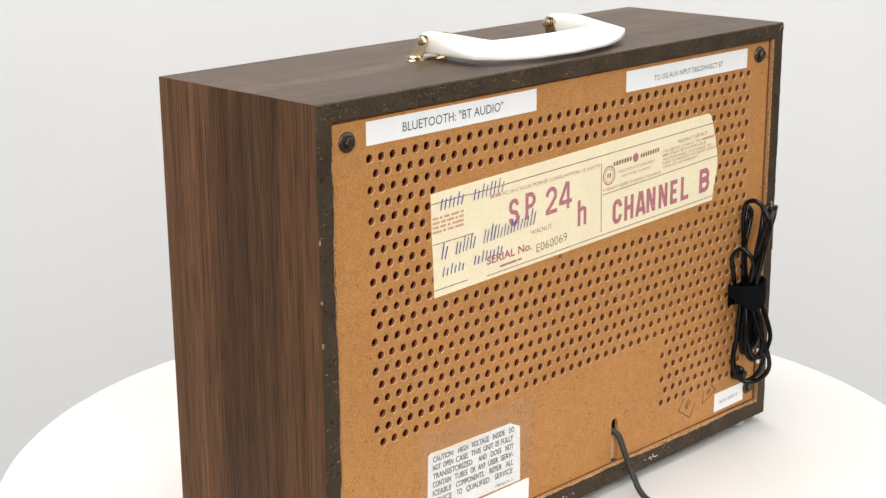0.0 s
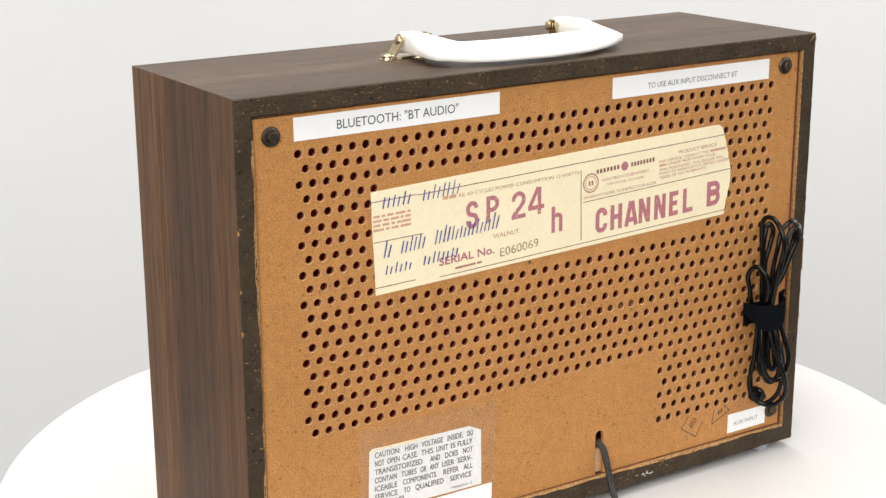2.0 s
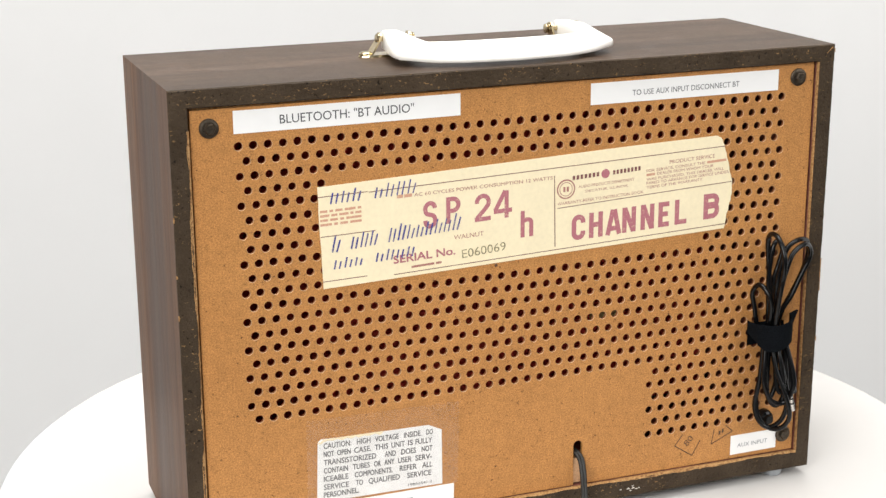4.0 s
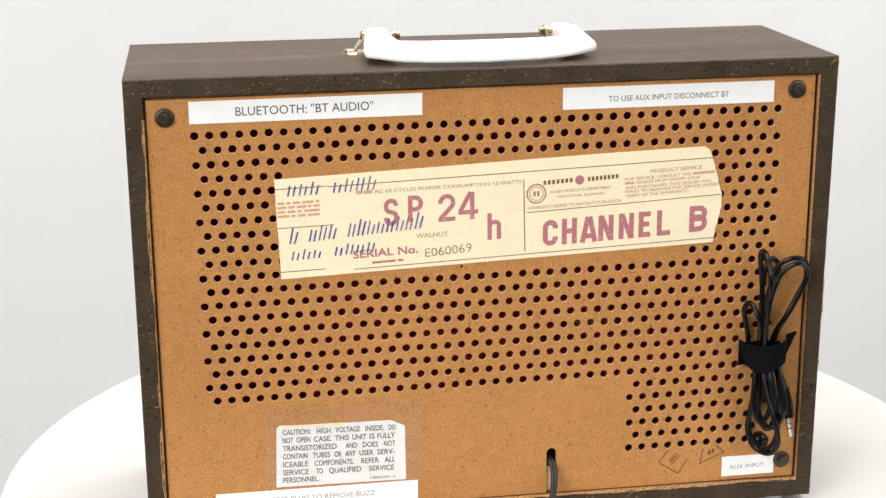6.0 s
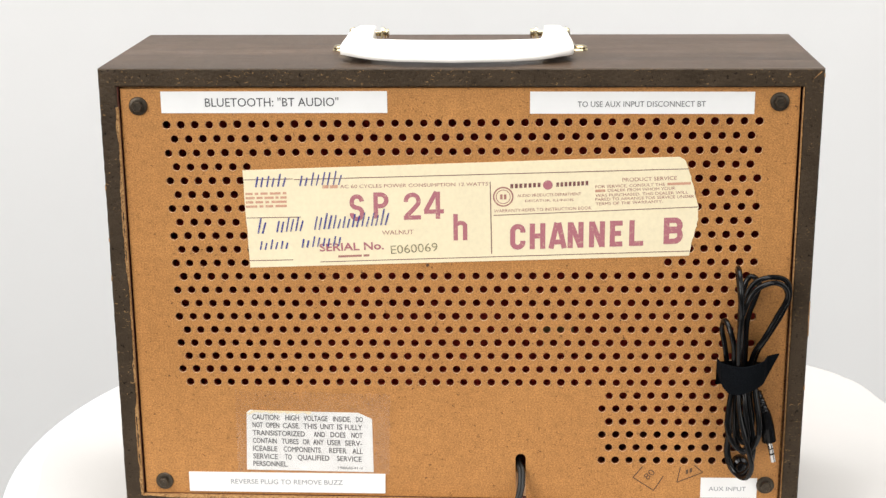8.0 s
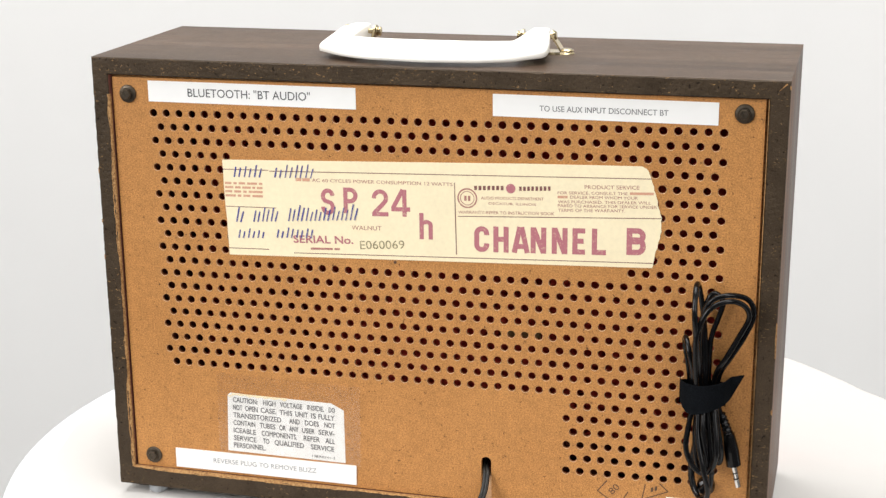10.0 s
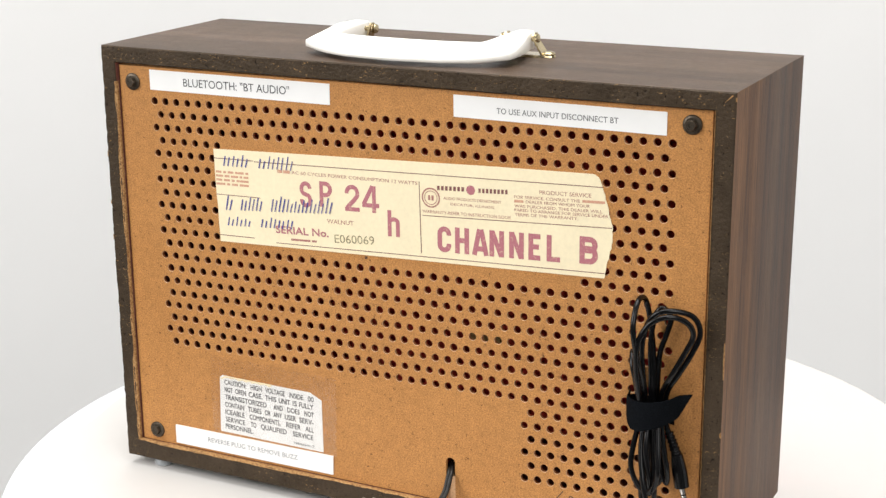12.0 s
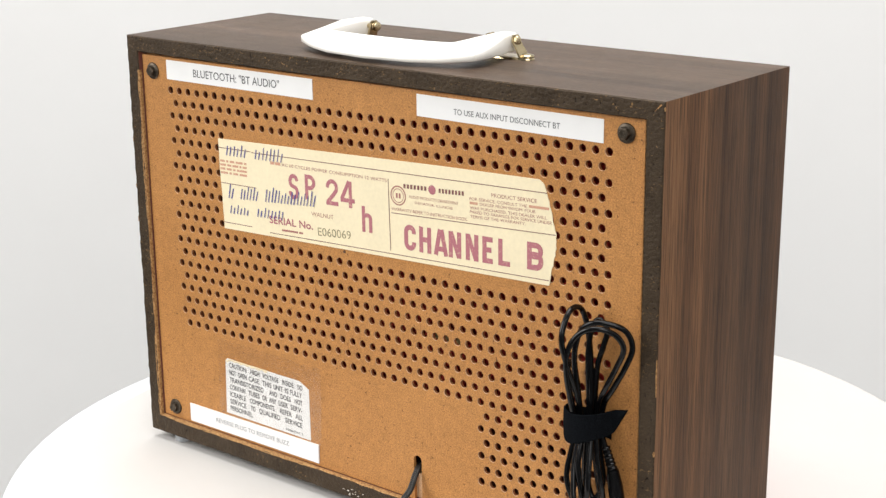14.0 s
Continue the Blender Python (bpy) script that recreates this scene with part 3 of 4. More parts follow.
def poster_letter(ch, x0, z0, wide, high, t, lean, material, parent):
    """One narrow capital of heavy strokes; t: width of a stroke."""
    e = t / 2
    lo, hi, le, ri, mid = e, high - e, e, wide - e, wide / 2
    rx = (ri - le) / 2
    rr = min(rx, 0.22 * high)
    if ch == "C":
        lines = [[(ri, 0.66 * high)] + arc(mid, hi - rr, rx, rr, 0, 180) + arc(mid, lo + rr, rx, rr, 180, 360) + [(ri, 0.34 * high)]]
    elif ch == "H":
        lines = [[(le, 0), (le, high)], [(ri, 0), (ri, high)], [(le, 0.51 * high), (ri, 0.51 * high)]]
    elif ch == "A":
        lines = [[(e * 0.9, 0), (mid - e * 0.35, high)], [(wide - e * 0.9, 0), (mid + e * 0.35, high)], [(0.25 * wide, 0.25 * high), (0.75 * wide, 0.25 * high)]]
    elif ch == "N":
        lines = [[(le, 0), (le, high)], [(ri, 0), (ri, high)], [(le * 1.1, high * 0.98), (wide - le * 1.1, high * 0.02)]]
    elif ch == "E":
        lines = [[(le, 0), (le, high)], [(le, hi), (wide, hi)], [(le, 0.51 * high), (wide * 0.88, 0.51 * high)], [(le, lo), (wide, lo)]]
    elif ch == "L":
        lines = [[(le, 0), (le, high)], [(le, lo), (wide, lo)]]
    elif ch == "B":
        q = 0.25 * high - e / 2
        lines = [[(le, 0), (le, high)], [(le, hi)] + arc(ri - q, hi - q, q * 0.92, q, 90, -90) + [(le, hi - 2 * q)],
                 [(le, lo + 2 * q + e * 0.6)] + arc(ri - q, lo + q + e * 0.3, q, q + e * 0.3, 90, -90) + [(le, lo)]]
    elif ch == "P":
        q = 0.25 * high - e / 2 + 0.0002
        lines = [[(le, 0), (le, high)], [(le, hi)] + arc(ri - q, hi - q, q, q, 90, -90) + [(le, hi - 2 * q)]]
    elif ch == "S":
        q = (hi - lo) / 4
        lines = [arc(mid, hi - q, rx, q, 5, 180, 12) + arc(mid, hi - q * 1.05, rx, q * 0.95, 190, 235, 4)
                 + arc(mid, lo + q * 1.05, rx, q * 0.95, 55, 10, 4) + arc(mid, lo + q, rx, q, 0, -185, 12)]
    elif ch == "2":
        q = 0.24 * high
        lines = [arc(mid, hi - q, rx, q, 185, -25, 14) + [(0.62 * wide, 0.42 * high), (e * 1.1, lo + e * 0.6)], [(0, lo), (wide, lo)]]
    elif ch == "4":
        lines = [[(0.70 * wide, 0), (0.70 * wide, high)], [(0, 0.27 * high), (wide, 0.27 * high)], [(0.62 * wide, high), (e * 0.7, 0.30 * high)]]
    else:
        lines = [[(le, 0), (le, high)], [(le, 0.46 * high)] + arc(mid, 0.54 * high, rx, 0.12 * high, 170, 0) + [(ri, 0)]]
    bm = bmesh.new()
    slope = math.tan(lean)
    for k, line in enumerate(lines):
        ribbon(bm, [(x0 + u, z0 + u * slope + v) for u, v in line], t, -0.0004 - 0.000004 * k)
    return part("lettering", bm, material, parent)


def bars(x0, z0, x1, z1, high, material, parent, words, name="printed_bar", y=-0.0004):
    """Plain bars along a line, with the given word lengths."""
    bm = bmesh.new()
    total = sum(words) + 0.6 * (len(words) - 1)
    pos = 0.0
    for w in words:
        pts = []
        for s, up in ((pos, 0), (pos + w, 0), (pos + w, 1), (pos, 1)):
            t = s / total
            pts.append(bm.verts.new((x0 + (x1 - x0) * t, y, z0 + (z1 - z0) * t + up * high)))
        bm.faces.new(pts)
        pos += w + 0.6
    return part(name, bm, material, parent)


def pen_bars(x0, z0, x1, z1, high, parent, count, gaps, seed):
    """Plain slanting bars in the place of handwriting, two for each character."""
    r = random.Random(seed)
    for i in range(count):
        if i in gaps:
            continue
        t = (i + 0.5) / count
        x, z = x0 + (x1 - x0) * t, z0 + (z1 - z0) * t
        h, w = high * r.uniform(0.8, 1.15), r.uniform(0.0006, 0.0009)
        cell = (x1 - x0) / count
        lean = 0.22 * h
        strokes = [((-0.22 * cell, 0), (-0.22 * cell + lean, h)), ((0.24 * cell, 0), (0.24 * cell + lean, h * r.uniform(0.7, 1)))]
        for (ax, az), (bx, bz) in strokes:
            d = Vector((bx - ax, bz - az)).normalized()
            nx, nz = -d.y * w / 2, d.x * w / 2
            bm = bmesh.new()
            bm.faces.new([bm.verts.new((x + px, -0.00048 - 0.00001 * len(strokes) - 0.00001 * i, z + pz)) for px, pz in (
                (ax - nx, az - nz), (bx - nx, bz - nz), (bx + nx, bz + nz), (ax + nx, az + nz))])
            part("pen_bar", bm, BLUE, parent)


def rule(x0, z0, x1, z1, wide, material, parent, y=-0.0004, name="printed_line"):
    d = Vector((x1 - x0, z1 - z0)).normalized()
    nx, nz = -d.y * wide / 2, d.x * wide / 2
    bm = bmesh.new()
    bm.faces.new([bm.verts.new((px, y, pz)) for px, pz in ((x0 - nx, z0 - nz), (x1 - nx, z1 - nz), (x1 + nx, z1 + nz), (x0 + nx, z0 + nz))])
    return part(name, bm, material, parent)


def ring(x, z, r0, r1, material, parent, name="printed_ring", y=-0.0004):
    bm = bmesh.new()
    n = 40
    a = [bm.verts.new((x + r0 * math.cos(2 * math.pi * i / n), y, z + r0 * math.sin(2 * math.pi * i / n))) for i in range(n)]
    b = [bm.verts.new((x + r1 * math.cos(2 * math.pi * i / n), y, z + r1 * math.sin(2 * math.pi * i / n))) for i in range(n)]
    for i in range(n):
        bm.faces.new((a[i], a[(i + 1) % n], b[(i + 1) % n], b[i]))
    return part(name, bm, material, parent)


def tape(corners, label, y=-0.00028):
    return part("tape_label", slab(corners, y, 0.0), TAPE, cabinet, label)


t = tape([(-0.1612, 0.2463), (-0.0380, 0.2466), (-0.0380, 0.2585), (-0.1612, 0.2582)], "white printed label tape above the holes")
text_mesh('BLUETOOTH: "BT AUDIO"', -0.1370, 0.2499, -0.0643, 0.2504, 0.0049, BLACK_INK, t)
t = tape([(0.0388, 0.2463), (0.1580, 0.2463), (0.1580, 0.2583), (0.0388, 0.2583)], "white printed label tape above the holes")
text_mesh("TO USE AUX INPUT DISCONNECT BT", 0.0642, 0.2500, 0.1322, 0.2503, 0.0032, CAUTION_INK, t)
t = tape([(0.1373, 0.0232), (0.1692, 0.0234), (0.1692, 0.0357), (0.1373, 0.0356)], "small white printed label tape by the cable")
text_mesh("AUX INPUT", 0.1420, 0.0276, 0.1630, 0.0278, 0.0027, GREY_INK, t)

# caution sticker, the clear film over it, and the tape that overlaps it
sticker = part("caution_sticker", slab([(-0.1236, 0.0368), (-0.0500, 0.0362), (-0.0502, 0.0690), (-0.0580, 0.0728), (-0.1060, 0.0733), (-0.1205, 0.0738), (-0.1223, 0.0722)], -0.0002, 0.0),
               STICKER, cabinet, "silvery white caution sticker with one cut corner")


def justified(words, x0, x1, z0, z1, high, glyph, parent):
    """One line of words spread over the full width; glyph: width of a letter."""
    ws = [len(w) * glyph * (0.75 if w in ("IS", "INSIDE.") else 1) for w in words]
    gap = (x1 - x0 - sum(ws)) / max(1, len(words) - 1)
    x = x0
    for w, lw in zip(words, ws):
        za = z0 + (z1 - z0) * (x - x0) / (x1 - x0)
        text_mesh(w, x, za, x + lw * 0.93, za + (z1 - z0) * lw / (x1 - x0), high, CAUTION_INK, parent, bold=0.00005, y=-0.00032)
        x += lw + gap


for i, (line, g) in enumerate((("CAUTION: HIGH VOLTAGE INSIDE. DO", 0.00212), ("NOT OPEN CASE. THIS UNIT IS FULLY", 0.00212), ("TRANSISTORIZED AND DOES NOT", 0.00232),
                               ("CONTAIN TUBES OR ANY USER SERV-", 0.00212), ("ICEABLE COMPONENTS. REFER ALL", 0.00216), ("SERVICE TO QUALIFIED SERVICE", 0.00220))):
    justified(line.split(), -0.1191 - 0.0001 * i, -0.0552 - 0.0001 * i, 0.0681 - 0.00485 * i, 0.0671 - 0.00490 * i, 0.0034, g, sticker)
text_mesh("PERSONNEL.", -0.1198, 0.0392, -0.0995, 0.0390, 0.0034, CAUTION_INK, sticker, bold=0.00005, y=-0.00032)
text_mesh("198A6541-2", -0.0705, 0.0379, -0.0562, 0.0379, 0.0016, BLACK_INK, sticker, y=-0.00032)
film = part("clear_film", slab([(-0.1290, 0.0351), (-0.0408, 0.0351), (-0.0395, 0.0845), (-0.1285, 0.0858)], -0.00052, -0.00045), FILM, cabinet, "clear adhesive film over the sticker")
t = tape([(-0.1576, 0.0230), (-0.0434, 0.0232), (-0.0432, 0.0352), (-0.1576, 0.0350)], "white printed label tape below the sticker", -0.0008)
text_mesh("REVERSE PLUG TO REMOVE BUZZ", -0.1332, 0.0281, -0.0680, 0.0282, 0.0031, GREY_INK, t, y=-0.0009)

# torn cream rating label
r = random.Random(3)
right = [(0.1262, 0.1675), (0.1270, 0.1730), (0.1288, 0.1805), (0.1302, 0.1880), (0.1303, 0.1950), (0.1288, 0.2000), (0.1270, 0.2080), (0.1243, 0.2160), (0.1222, 0.2212), (0.1192, 0.2228)]
outline = [(-0.1164, 0.1590)]
for p, q in zip(right, right[1:]):
    for k in range(4):
        f = k / 4
        outline.append((p[0] + (q[0] - p[0]) * f + r.uniform(-0.0003, 0.0003), p[1] + (q[1] - p[1]) * f))
outline += [right[-1], (0.06, 0.2212), (-0.02, 0.2182), (-0.1183, 0.2146)]
for k in range(1, 8):
    f = k / 8
    outline.append((-0.1183 + 0.0019 * f + r.uniform(-0.0002, 0.0002), 0.2146 - 0.0556 * f))
paper = part("rating_label", slab(outline, -0.0003, 0.0), PAPER, cabinet, "torn cream paper rating label printed in plum ink")
for ch, x0, x1, z, h in (("S", -0.0598, -0.0518, 0.1860, 0.0152), ("P", -0.0466, -0.0383, 0.1876, 0.0148), ("2", -0.0300, -0.0206, 0.1870, 0.0153),
                         ("4", -0.0188, -0.0080, 0.1875, 0.0153), ("h", -0.0028, 0.0048, 0.1754, 0.0150)):
    poster_letter(ch, x0, z, x1 - x0, h, 0.0024, 0.034, PLUM, paper)
for i, ch in enumerate("CHANNEL"):
    x0 = 0.0281 + 0.01067 * i + (0.0002, 0.0003, 0.0, -0.0003, 0.0007, 0.0013, 0.0012)[i]
    wide = (0.0084, 0.0085, 0.0098, 0.0086, 0.0086, 0.0069, 0.0077)[i]
    poster_letter(ch, x0, 0.1702 + (x0 - 0.0281) * 0.040, wide, 0.0146, 0.0028, 0.036, PLUM, paper)
poster_letter("B", 0.1120, 0.1740, 0.0104, 0.0149, 0.0030, 0.036, PLUM, paper)
bars(-0.0745, 0.2046, -0.0660, 0.2048, 0.0018, PLUM_FAINT, paper, (3, 4))
text_mesh("AC 60 CYCLES POWER CONSUMPTION 12 WATTS", -0.0648, 0.2047, 0.0163, 0.2066, 0.0020, PLUM_THIN, paper)
text_mesh("WALNUT", -0.0422, 0.1784, -0.0247, 0.1790, 0.0026, PLUM_THIN, paper)
text_mesh("SERIAL No.", -0.0770, 0.1686, -0.0414, 0.1701, 0.0047, PLUM, paper, bold=0.00012)
text_mesh("E060069", -0.0374, 0.1674, -0.0115, 0.1693, 0.0051, SEPIA, paper)
bars(-0.0668, 0.1652, -0.0495, 0.1660, 0.0012, PLUM_THIN, paper, (8, 2))
for i, words in enumerate(((2, 1, 2, 3, 1), (3, 2, 3, 1, 2), (2, 2, 1, 4), (3, 1, 2, 3))):
    bars(-0.1172, 0.2006 - 0.0024 * i, -0.0945, 0.2012 - 0.0024 * i, 0.0013, PLUM_FAINT, paper, words)
rule(-0.1181, 0.2092, -0.0905, 0.2099, 0.00042, MAROON, paper)
rule(-0.0900, 0.2095, 0.1247, 0.2163, 0.00042, MAROON, paper)
rule(-0.1172, 0.1876, -0.0870, 0.1883, 0.0004, MAROON, paper)
rule(-0.1165, 0.1630, -0.0920, 0.1637, 0.00042, MAROON, paper)
rule(-0.0770, 0.1626, 0.1262, 0.1702, 0.00042, MAROON, paper)
rule(0.0174, 0.2086, 0.0182, 0.1680, 0.0005, MAROON, paper)
rule(0.0193, 0.1898, 0.1300, 0.1951, 0.00042, MAROON, paper)
ring(0.0245, 0.2003, 0.0048, 0.0056, PLUM_THIN, paper)
ring(0.0245, 0.2003, 0.0036, 0.0040, PLUM_THIN, paper)
bars(0.0228, 0.1988, 0.0262, 0.1989, 0.0028, PLUM_THIN, paper, (1, 1))
bars(0.0284, 0.2050, 0.0447, 0.2059, 0.0024, MAROON, paper, (1, 1, 1, 1, 1, 1, 1), name="maker_mark")
ring(0.0487, 0.2070, 0.0, 0.0026, PLUM, paper, "round_mark")
bars(0.0533, 0.2060, 0.0705, 0.2070, 0.0024, MAROON, paper, (1, 1, 1, 1, 1, 1, 1, 1), name="maker_mark")
text_mesh("AUDIO PRODUCTS DEPARTMENT", 0.0322, 0.2001, 0.0668, 0.2014, 0.0017, PLUM_THIN, paper)
text_mesh("DECATUR, ILLINOIS", 0.0365, 0.1974, 0.0627, 0.1982, 0.0014, PLUM_THIN, paper)
text_mesh("WARRANTY-REFER TO INSTRUCTION BOOK", 0.0194, 0.1914, 0.0727, 0.1935, 0.0018, PLUM_THIN, paper)
text_mesh("PRODUCT SERVICE", 0.0890, 0.2090, 0.1182, 0.2102, 0.0022, PLUM_THIN, paper)
text_mesh("FOR SERVICE, CONSULT THE", 0.0744, 0.2053, 0.1120, 0.2069, 0.0017, PLUM_THIN, paper)
bars(0.1132, 0.2071, 0.1258, 0.2076, 0.0014, PLUM_FAINT, paper, (7,))
bars(0.0744, 0.2031, 0.0798, 0.2033, 0.0014, PLUM_FAINT, paper, (4,))
text_mesh("DEALER FROM WHOM YOUR", 0.0812, 0.2033, 0.1175, 0.2047, 0.0017, PLUM_THIN, paper)
text_mesh("WAS PURCHASED. THIS DEALER WILL", 0.0746, 0.2004, 0.1245, 0.2025, 0.0017, PLUM_THIN, paper)
text_mesh("PARED TO ARRANGE FOR SERVICE UNDER", 0.0746, 0.1982, 0.1278, 0.2003, 0.0017, PLUM_THIN, paper)
text_mesh("TERMS OF THE WARRANTY.", 0.0748, 0.1957, 0.1110, 0.1974, 0.0017, PLUM_THIN, paper)
pen_bars(-0.1130, 0.2050, -0.0640, 0.2068, 0.0070, paper, 8, (3,), 1)
pen_bars(-0.1125, 0.1785, -0.0390, 0.1842, 0.0080, paper, 14, (1, 5), 2)
pen_bars(-0.1118, 0.1692, -0.0650, 0.1722, 0.0056, paper, 8, (3,), 3)

# rubber stamps straight on the board
for a, b in (((0.0988, 0.0352), (0.1042, 0.0420)), ((0.0988, 0.0352), (0.1108, 0.0272)), ((0.1108, 0.0272), (0.1160, 0.0362))):
    rule(*a, *b, 0.0006, STAMP, panel, -0.0001, "stamp_line")
for a, b in (((0.1238, 0.0325), (0.1256, 0.0420)), ((0.1238, 0.0325), (0.1383, 0.0388)), ((0.1383, 0.0388), (0.1334, 0.0432))):
    rule(*a, *b, 0.0006, STAMP, panel, -0.0001, "stamp_line")
text_mesh("80", 0.1072, 0.0335, 0.1116, 0.0382, 0.0040, STAMP, panel, "stamp_number", -0.0001)
bars(0.1287, 0.0375, 0.1322, 0.0390, 0.0026, STAMP, panel, (1, 1), "stamp_bar", -0.0001)


# ---- handle ----
def handle():
    half = [((-0.0580, 0.0655), (-0.0478, 0.0655)), ((-0.0594, 0.056), (-0.0478, 0.055)), ((-0.0619, 0.046), (-0.0472, 0.044)),
            ((-0.0636, 0.034), (-0.0464, 0.032)), ((-0.0643, 0.0260), (-0.0454, 0.0255)), ((-0.0636, 0.0200), (-0.0440, 0.0238)),
            ((-0.0530, 0.0140), (-0.0340, 0.0230)), ((-0.0300, 0.0055), (-0.0180, 0.0224)), ((0.0, 0.0020), (0.0, 0.0220))]
    both = half + [((-o[0], o[1]), (-i[0], i[1])) for o, i in reversed(half[:-1])]

    def straight(points, per=5):
        out = []
        for p, q in zip(points, points[1:]):
            out += [Vector(p).lerp(Vector(q), k / per) for k in range(per)]
        return out + [Vector(points[-1])]

    outer = straight([(*o, 0) for o, _ in both])
    inner = straight([(*i, 0) for _, i in both])
    bm = bmesh.new()
    n = 20
    rings = []
    for o, i in zip(outer, inner):
        y = 0.5 * (o.y + i.y)
        grip = max(0.0, min(1.0, (0.05 - y) / 0.035))
        thick = 0.0106 - 0.0024 * grip
        low = 0.2740 - 0.0010 * grip
        tip = max(0.0, (abs(o.x) - 0.046) / 0.0172) * grip
        ringv = []
        for k in range(n):
            a = 2 * math.pi * k / n
            c, s = math.cos(a), math.sin(a)
            e = 0.27
            cu = math.copysign(abs(c) ** e, c)
            cv = math.copysign(abs(s) ** e, s)
            f = 0.5 + 0.5 * cu
            p = o.lerp(i, f)
            lift = 0.0022 * grip * f
            ringv.append(bm.verts.new((p.x, p.y, low + thick * (1 - 0.62 * grip * (1 - f)) * (0.5 + 0.5 * cv) + lift + 0.0016 * tip * (1 - f))))
        rings.append(ringv)
    for p, q in zip(rings, rings[1:]):
        for k in range(n):
            bm.faces.new((p[k], p[(k + 1) % n], q[(k + 1) % n], q[k]))
    bm.faces.new(rings[0])
    bm.faces.new(list(reversed(rings[-1])))
    h = part("handle", bm, HANDLE, cabinet, "white moulded plastic carrying handle folded to the back", smooth=True)
    for s in (-1, 1):
        y = 0.0612
        # oval base plate with its rivet
        bm = bmesh.new()
        prof = [(s * (0.0565 + 0.0165 * math.cos(a)), y + 0.0062 * math.sin(a)) for a in (2 * math.pi * k / 32 for k in range(32))]
        lo = [bm.verts.new((px, py, 0.2711)) for px, py in prof]
        hi = [bm.verts.new((s * 0.0565 + (px - s * 0.0565) * 0.96, y + (py - y) * 0.94, 0.2724)) for px, py in prof]
        for k in range(32):
            bm.faces.new((lo[k], lo[(k + 1) % 32], hi[(k + 1) % 32], hi[k]))
        bm.faces.new(hi)
        part("base_plate", bm, BRASS, h, "brassy oval base plate")
        part("rivet", lathe([(0.0040, 0.0), (0.0039, 0.0007), (0.0030, 0.0014), (0.0016, 0.0018)], 20, at=(s * 0.0685, y, 0.2723)), BRASS, h, smooth=True)
        for x_low, x_top in ((0.0662, 0.0604), (0.0462, 0.0436)):
            # bent tab from the plate up to the pin
            bm = bmesh.new()
            rows = []
            for k in range(9):
                f = k / 8
                x = s * (x_low + (x_top - x_low) * min(1, f * 1.3))
                w = 0.0042 - 0.0012 * f if f < 0.99 else 0.0018
                z = 0.2722 + 0.0118 * f
                rows.append([bm.verts.new(q) for q in ((x - 0.0006, y - w, z), (x + 0.0006, y - w, z), (x + 0.0006, y + w, z), (x - 0.0006, y + w, z))])
            for p, q in zip(rows, rows[1:]):
                for k in range(4):
                    bm.faces.new((p[k], p[(k + 1) % 4], q[(k + 1) % 4], q[k]))
            bm.faces.new(rows[0])
            bm.faces.new(rows[-1])
            part("bracket_tab", bm, BRASS, h)
        bm = lathe([(0.0015, s * 0.0412), (0.0015, s * 0.0615)], 16, "x", (0, y, 0.2806))
        part("hinge_pin", bm, BRASS, h)
        bm = lathe([(0.0012, s * 0.0401), (0.0026, s * 0.0404), (0.0027, s * 0.0411), (0.0016, s * 0.0412), (0.0016, s * 0.0419), (0.0029, s * 0.0420), (0.0029, s * 0.0426)], 18, "x", (0, y, 0.2806))
        part("pin_head", bm, BRASS, h)
        bm = lathe([(0.0031, s * 0.0610), (0.0031, s * 0.0618), (0.0024, s * 0.0626), (0.0012, s * 0.0628)], 18, "x", (0, y, 0.2806))
        part("pin_head", bm, BRASS, h)
    h.location.x = -0.0016


handle()

# ---- cables ----
cord = thing("power_cord", (0.031, -0.030, TABLE_Z), "dark grey two-core power cord leaving the back slot", "power cord")
way = [(0.0330, 0.016, 0.0440), (0.0332, 0.005, 0.0420), (0.0352, -0.0025, 0.0385), (0.0348, -0.0075, 0.0300), (0.0318, -0.0155, 0.0210), (0.0308, -0.0225, 0.0110),
       (0.0295, -0.031, 0.0068), (0.029, -0.045, 0.0061), (0.027, -0.09, 0.0060), (0.022, -0.14, 0.0060), (0.02, -0.196, 0.0062), (0.02, -0.209, 0.002), (0.02, -0.2125, -0.015), (0.02, -0.2128, -0.04), (0.02, -0.213, -0.09), (0.02, -0.213, -0.19), (0.02, -0.213, -0.38), (0.02, -0.213, -0.75), (0.02, -0.213, FLOOR)]
bm = tube([(x - 0.0009, y, z) for x, y, z in way], 0.00118, 10)
part("core", bm, CORD, cord, smooth=True)
bm = tube([(x + 0.0009, y, z + 0.0002) for x, y, z in way], 0.00118, 10)
part("core", bm, CORD, cord, smooth=True)

bundle = thing("audio_cable", (0.157, -0.004, 0.042), "coiled black audio cable strapped in a bundle against the back", "audio cable")
R = 0.0015


def strand(points, r=R):
    part("cable_loop", tube(points, r, 10, 8), RUBBER, bundle, smooth=True)


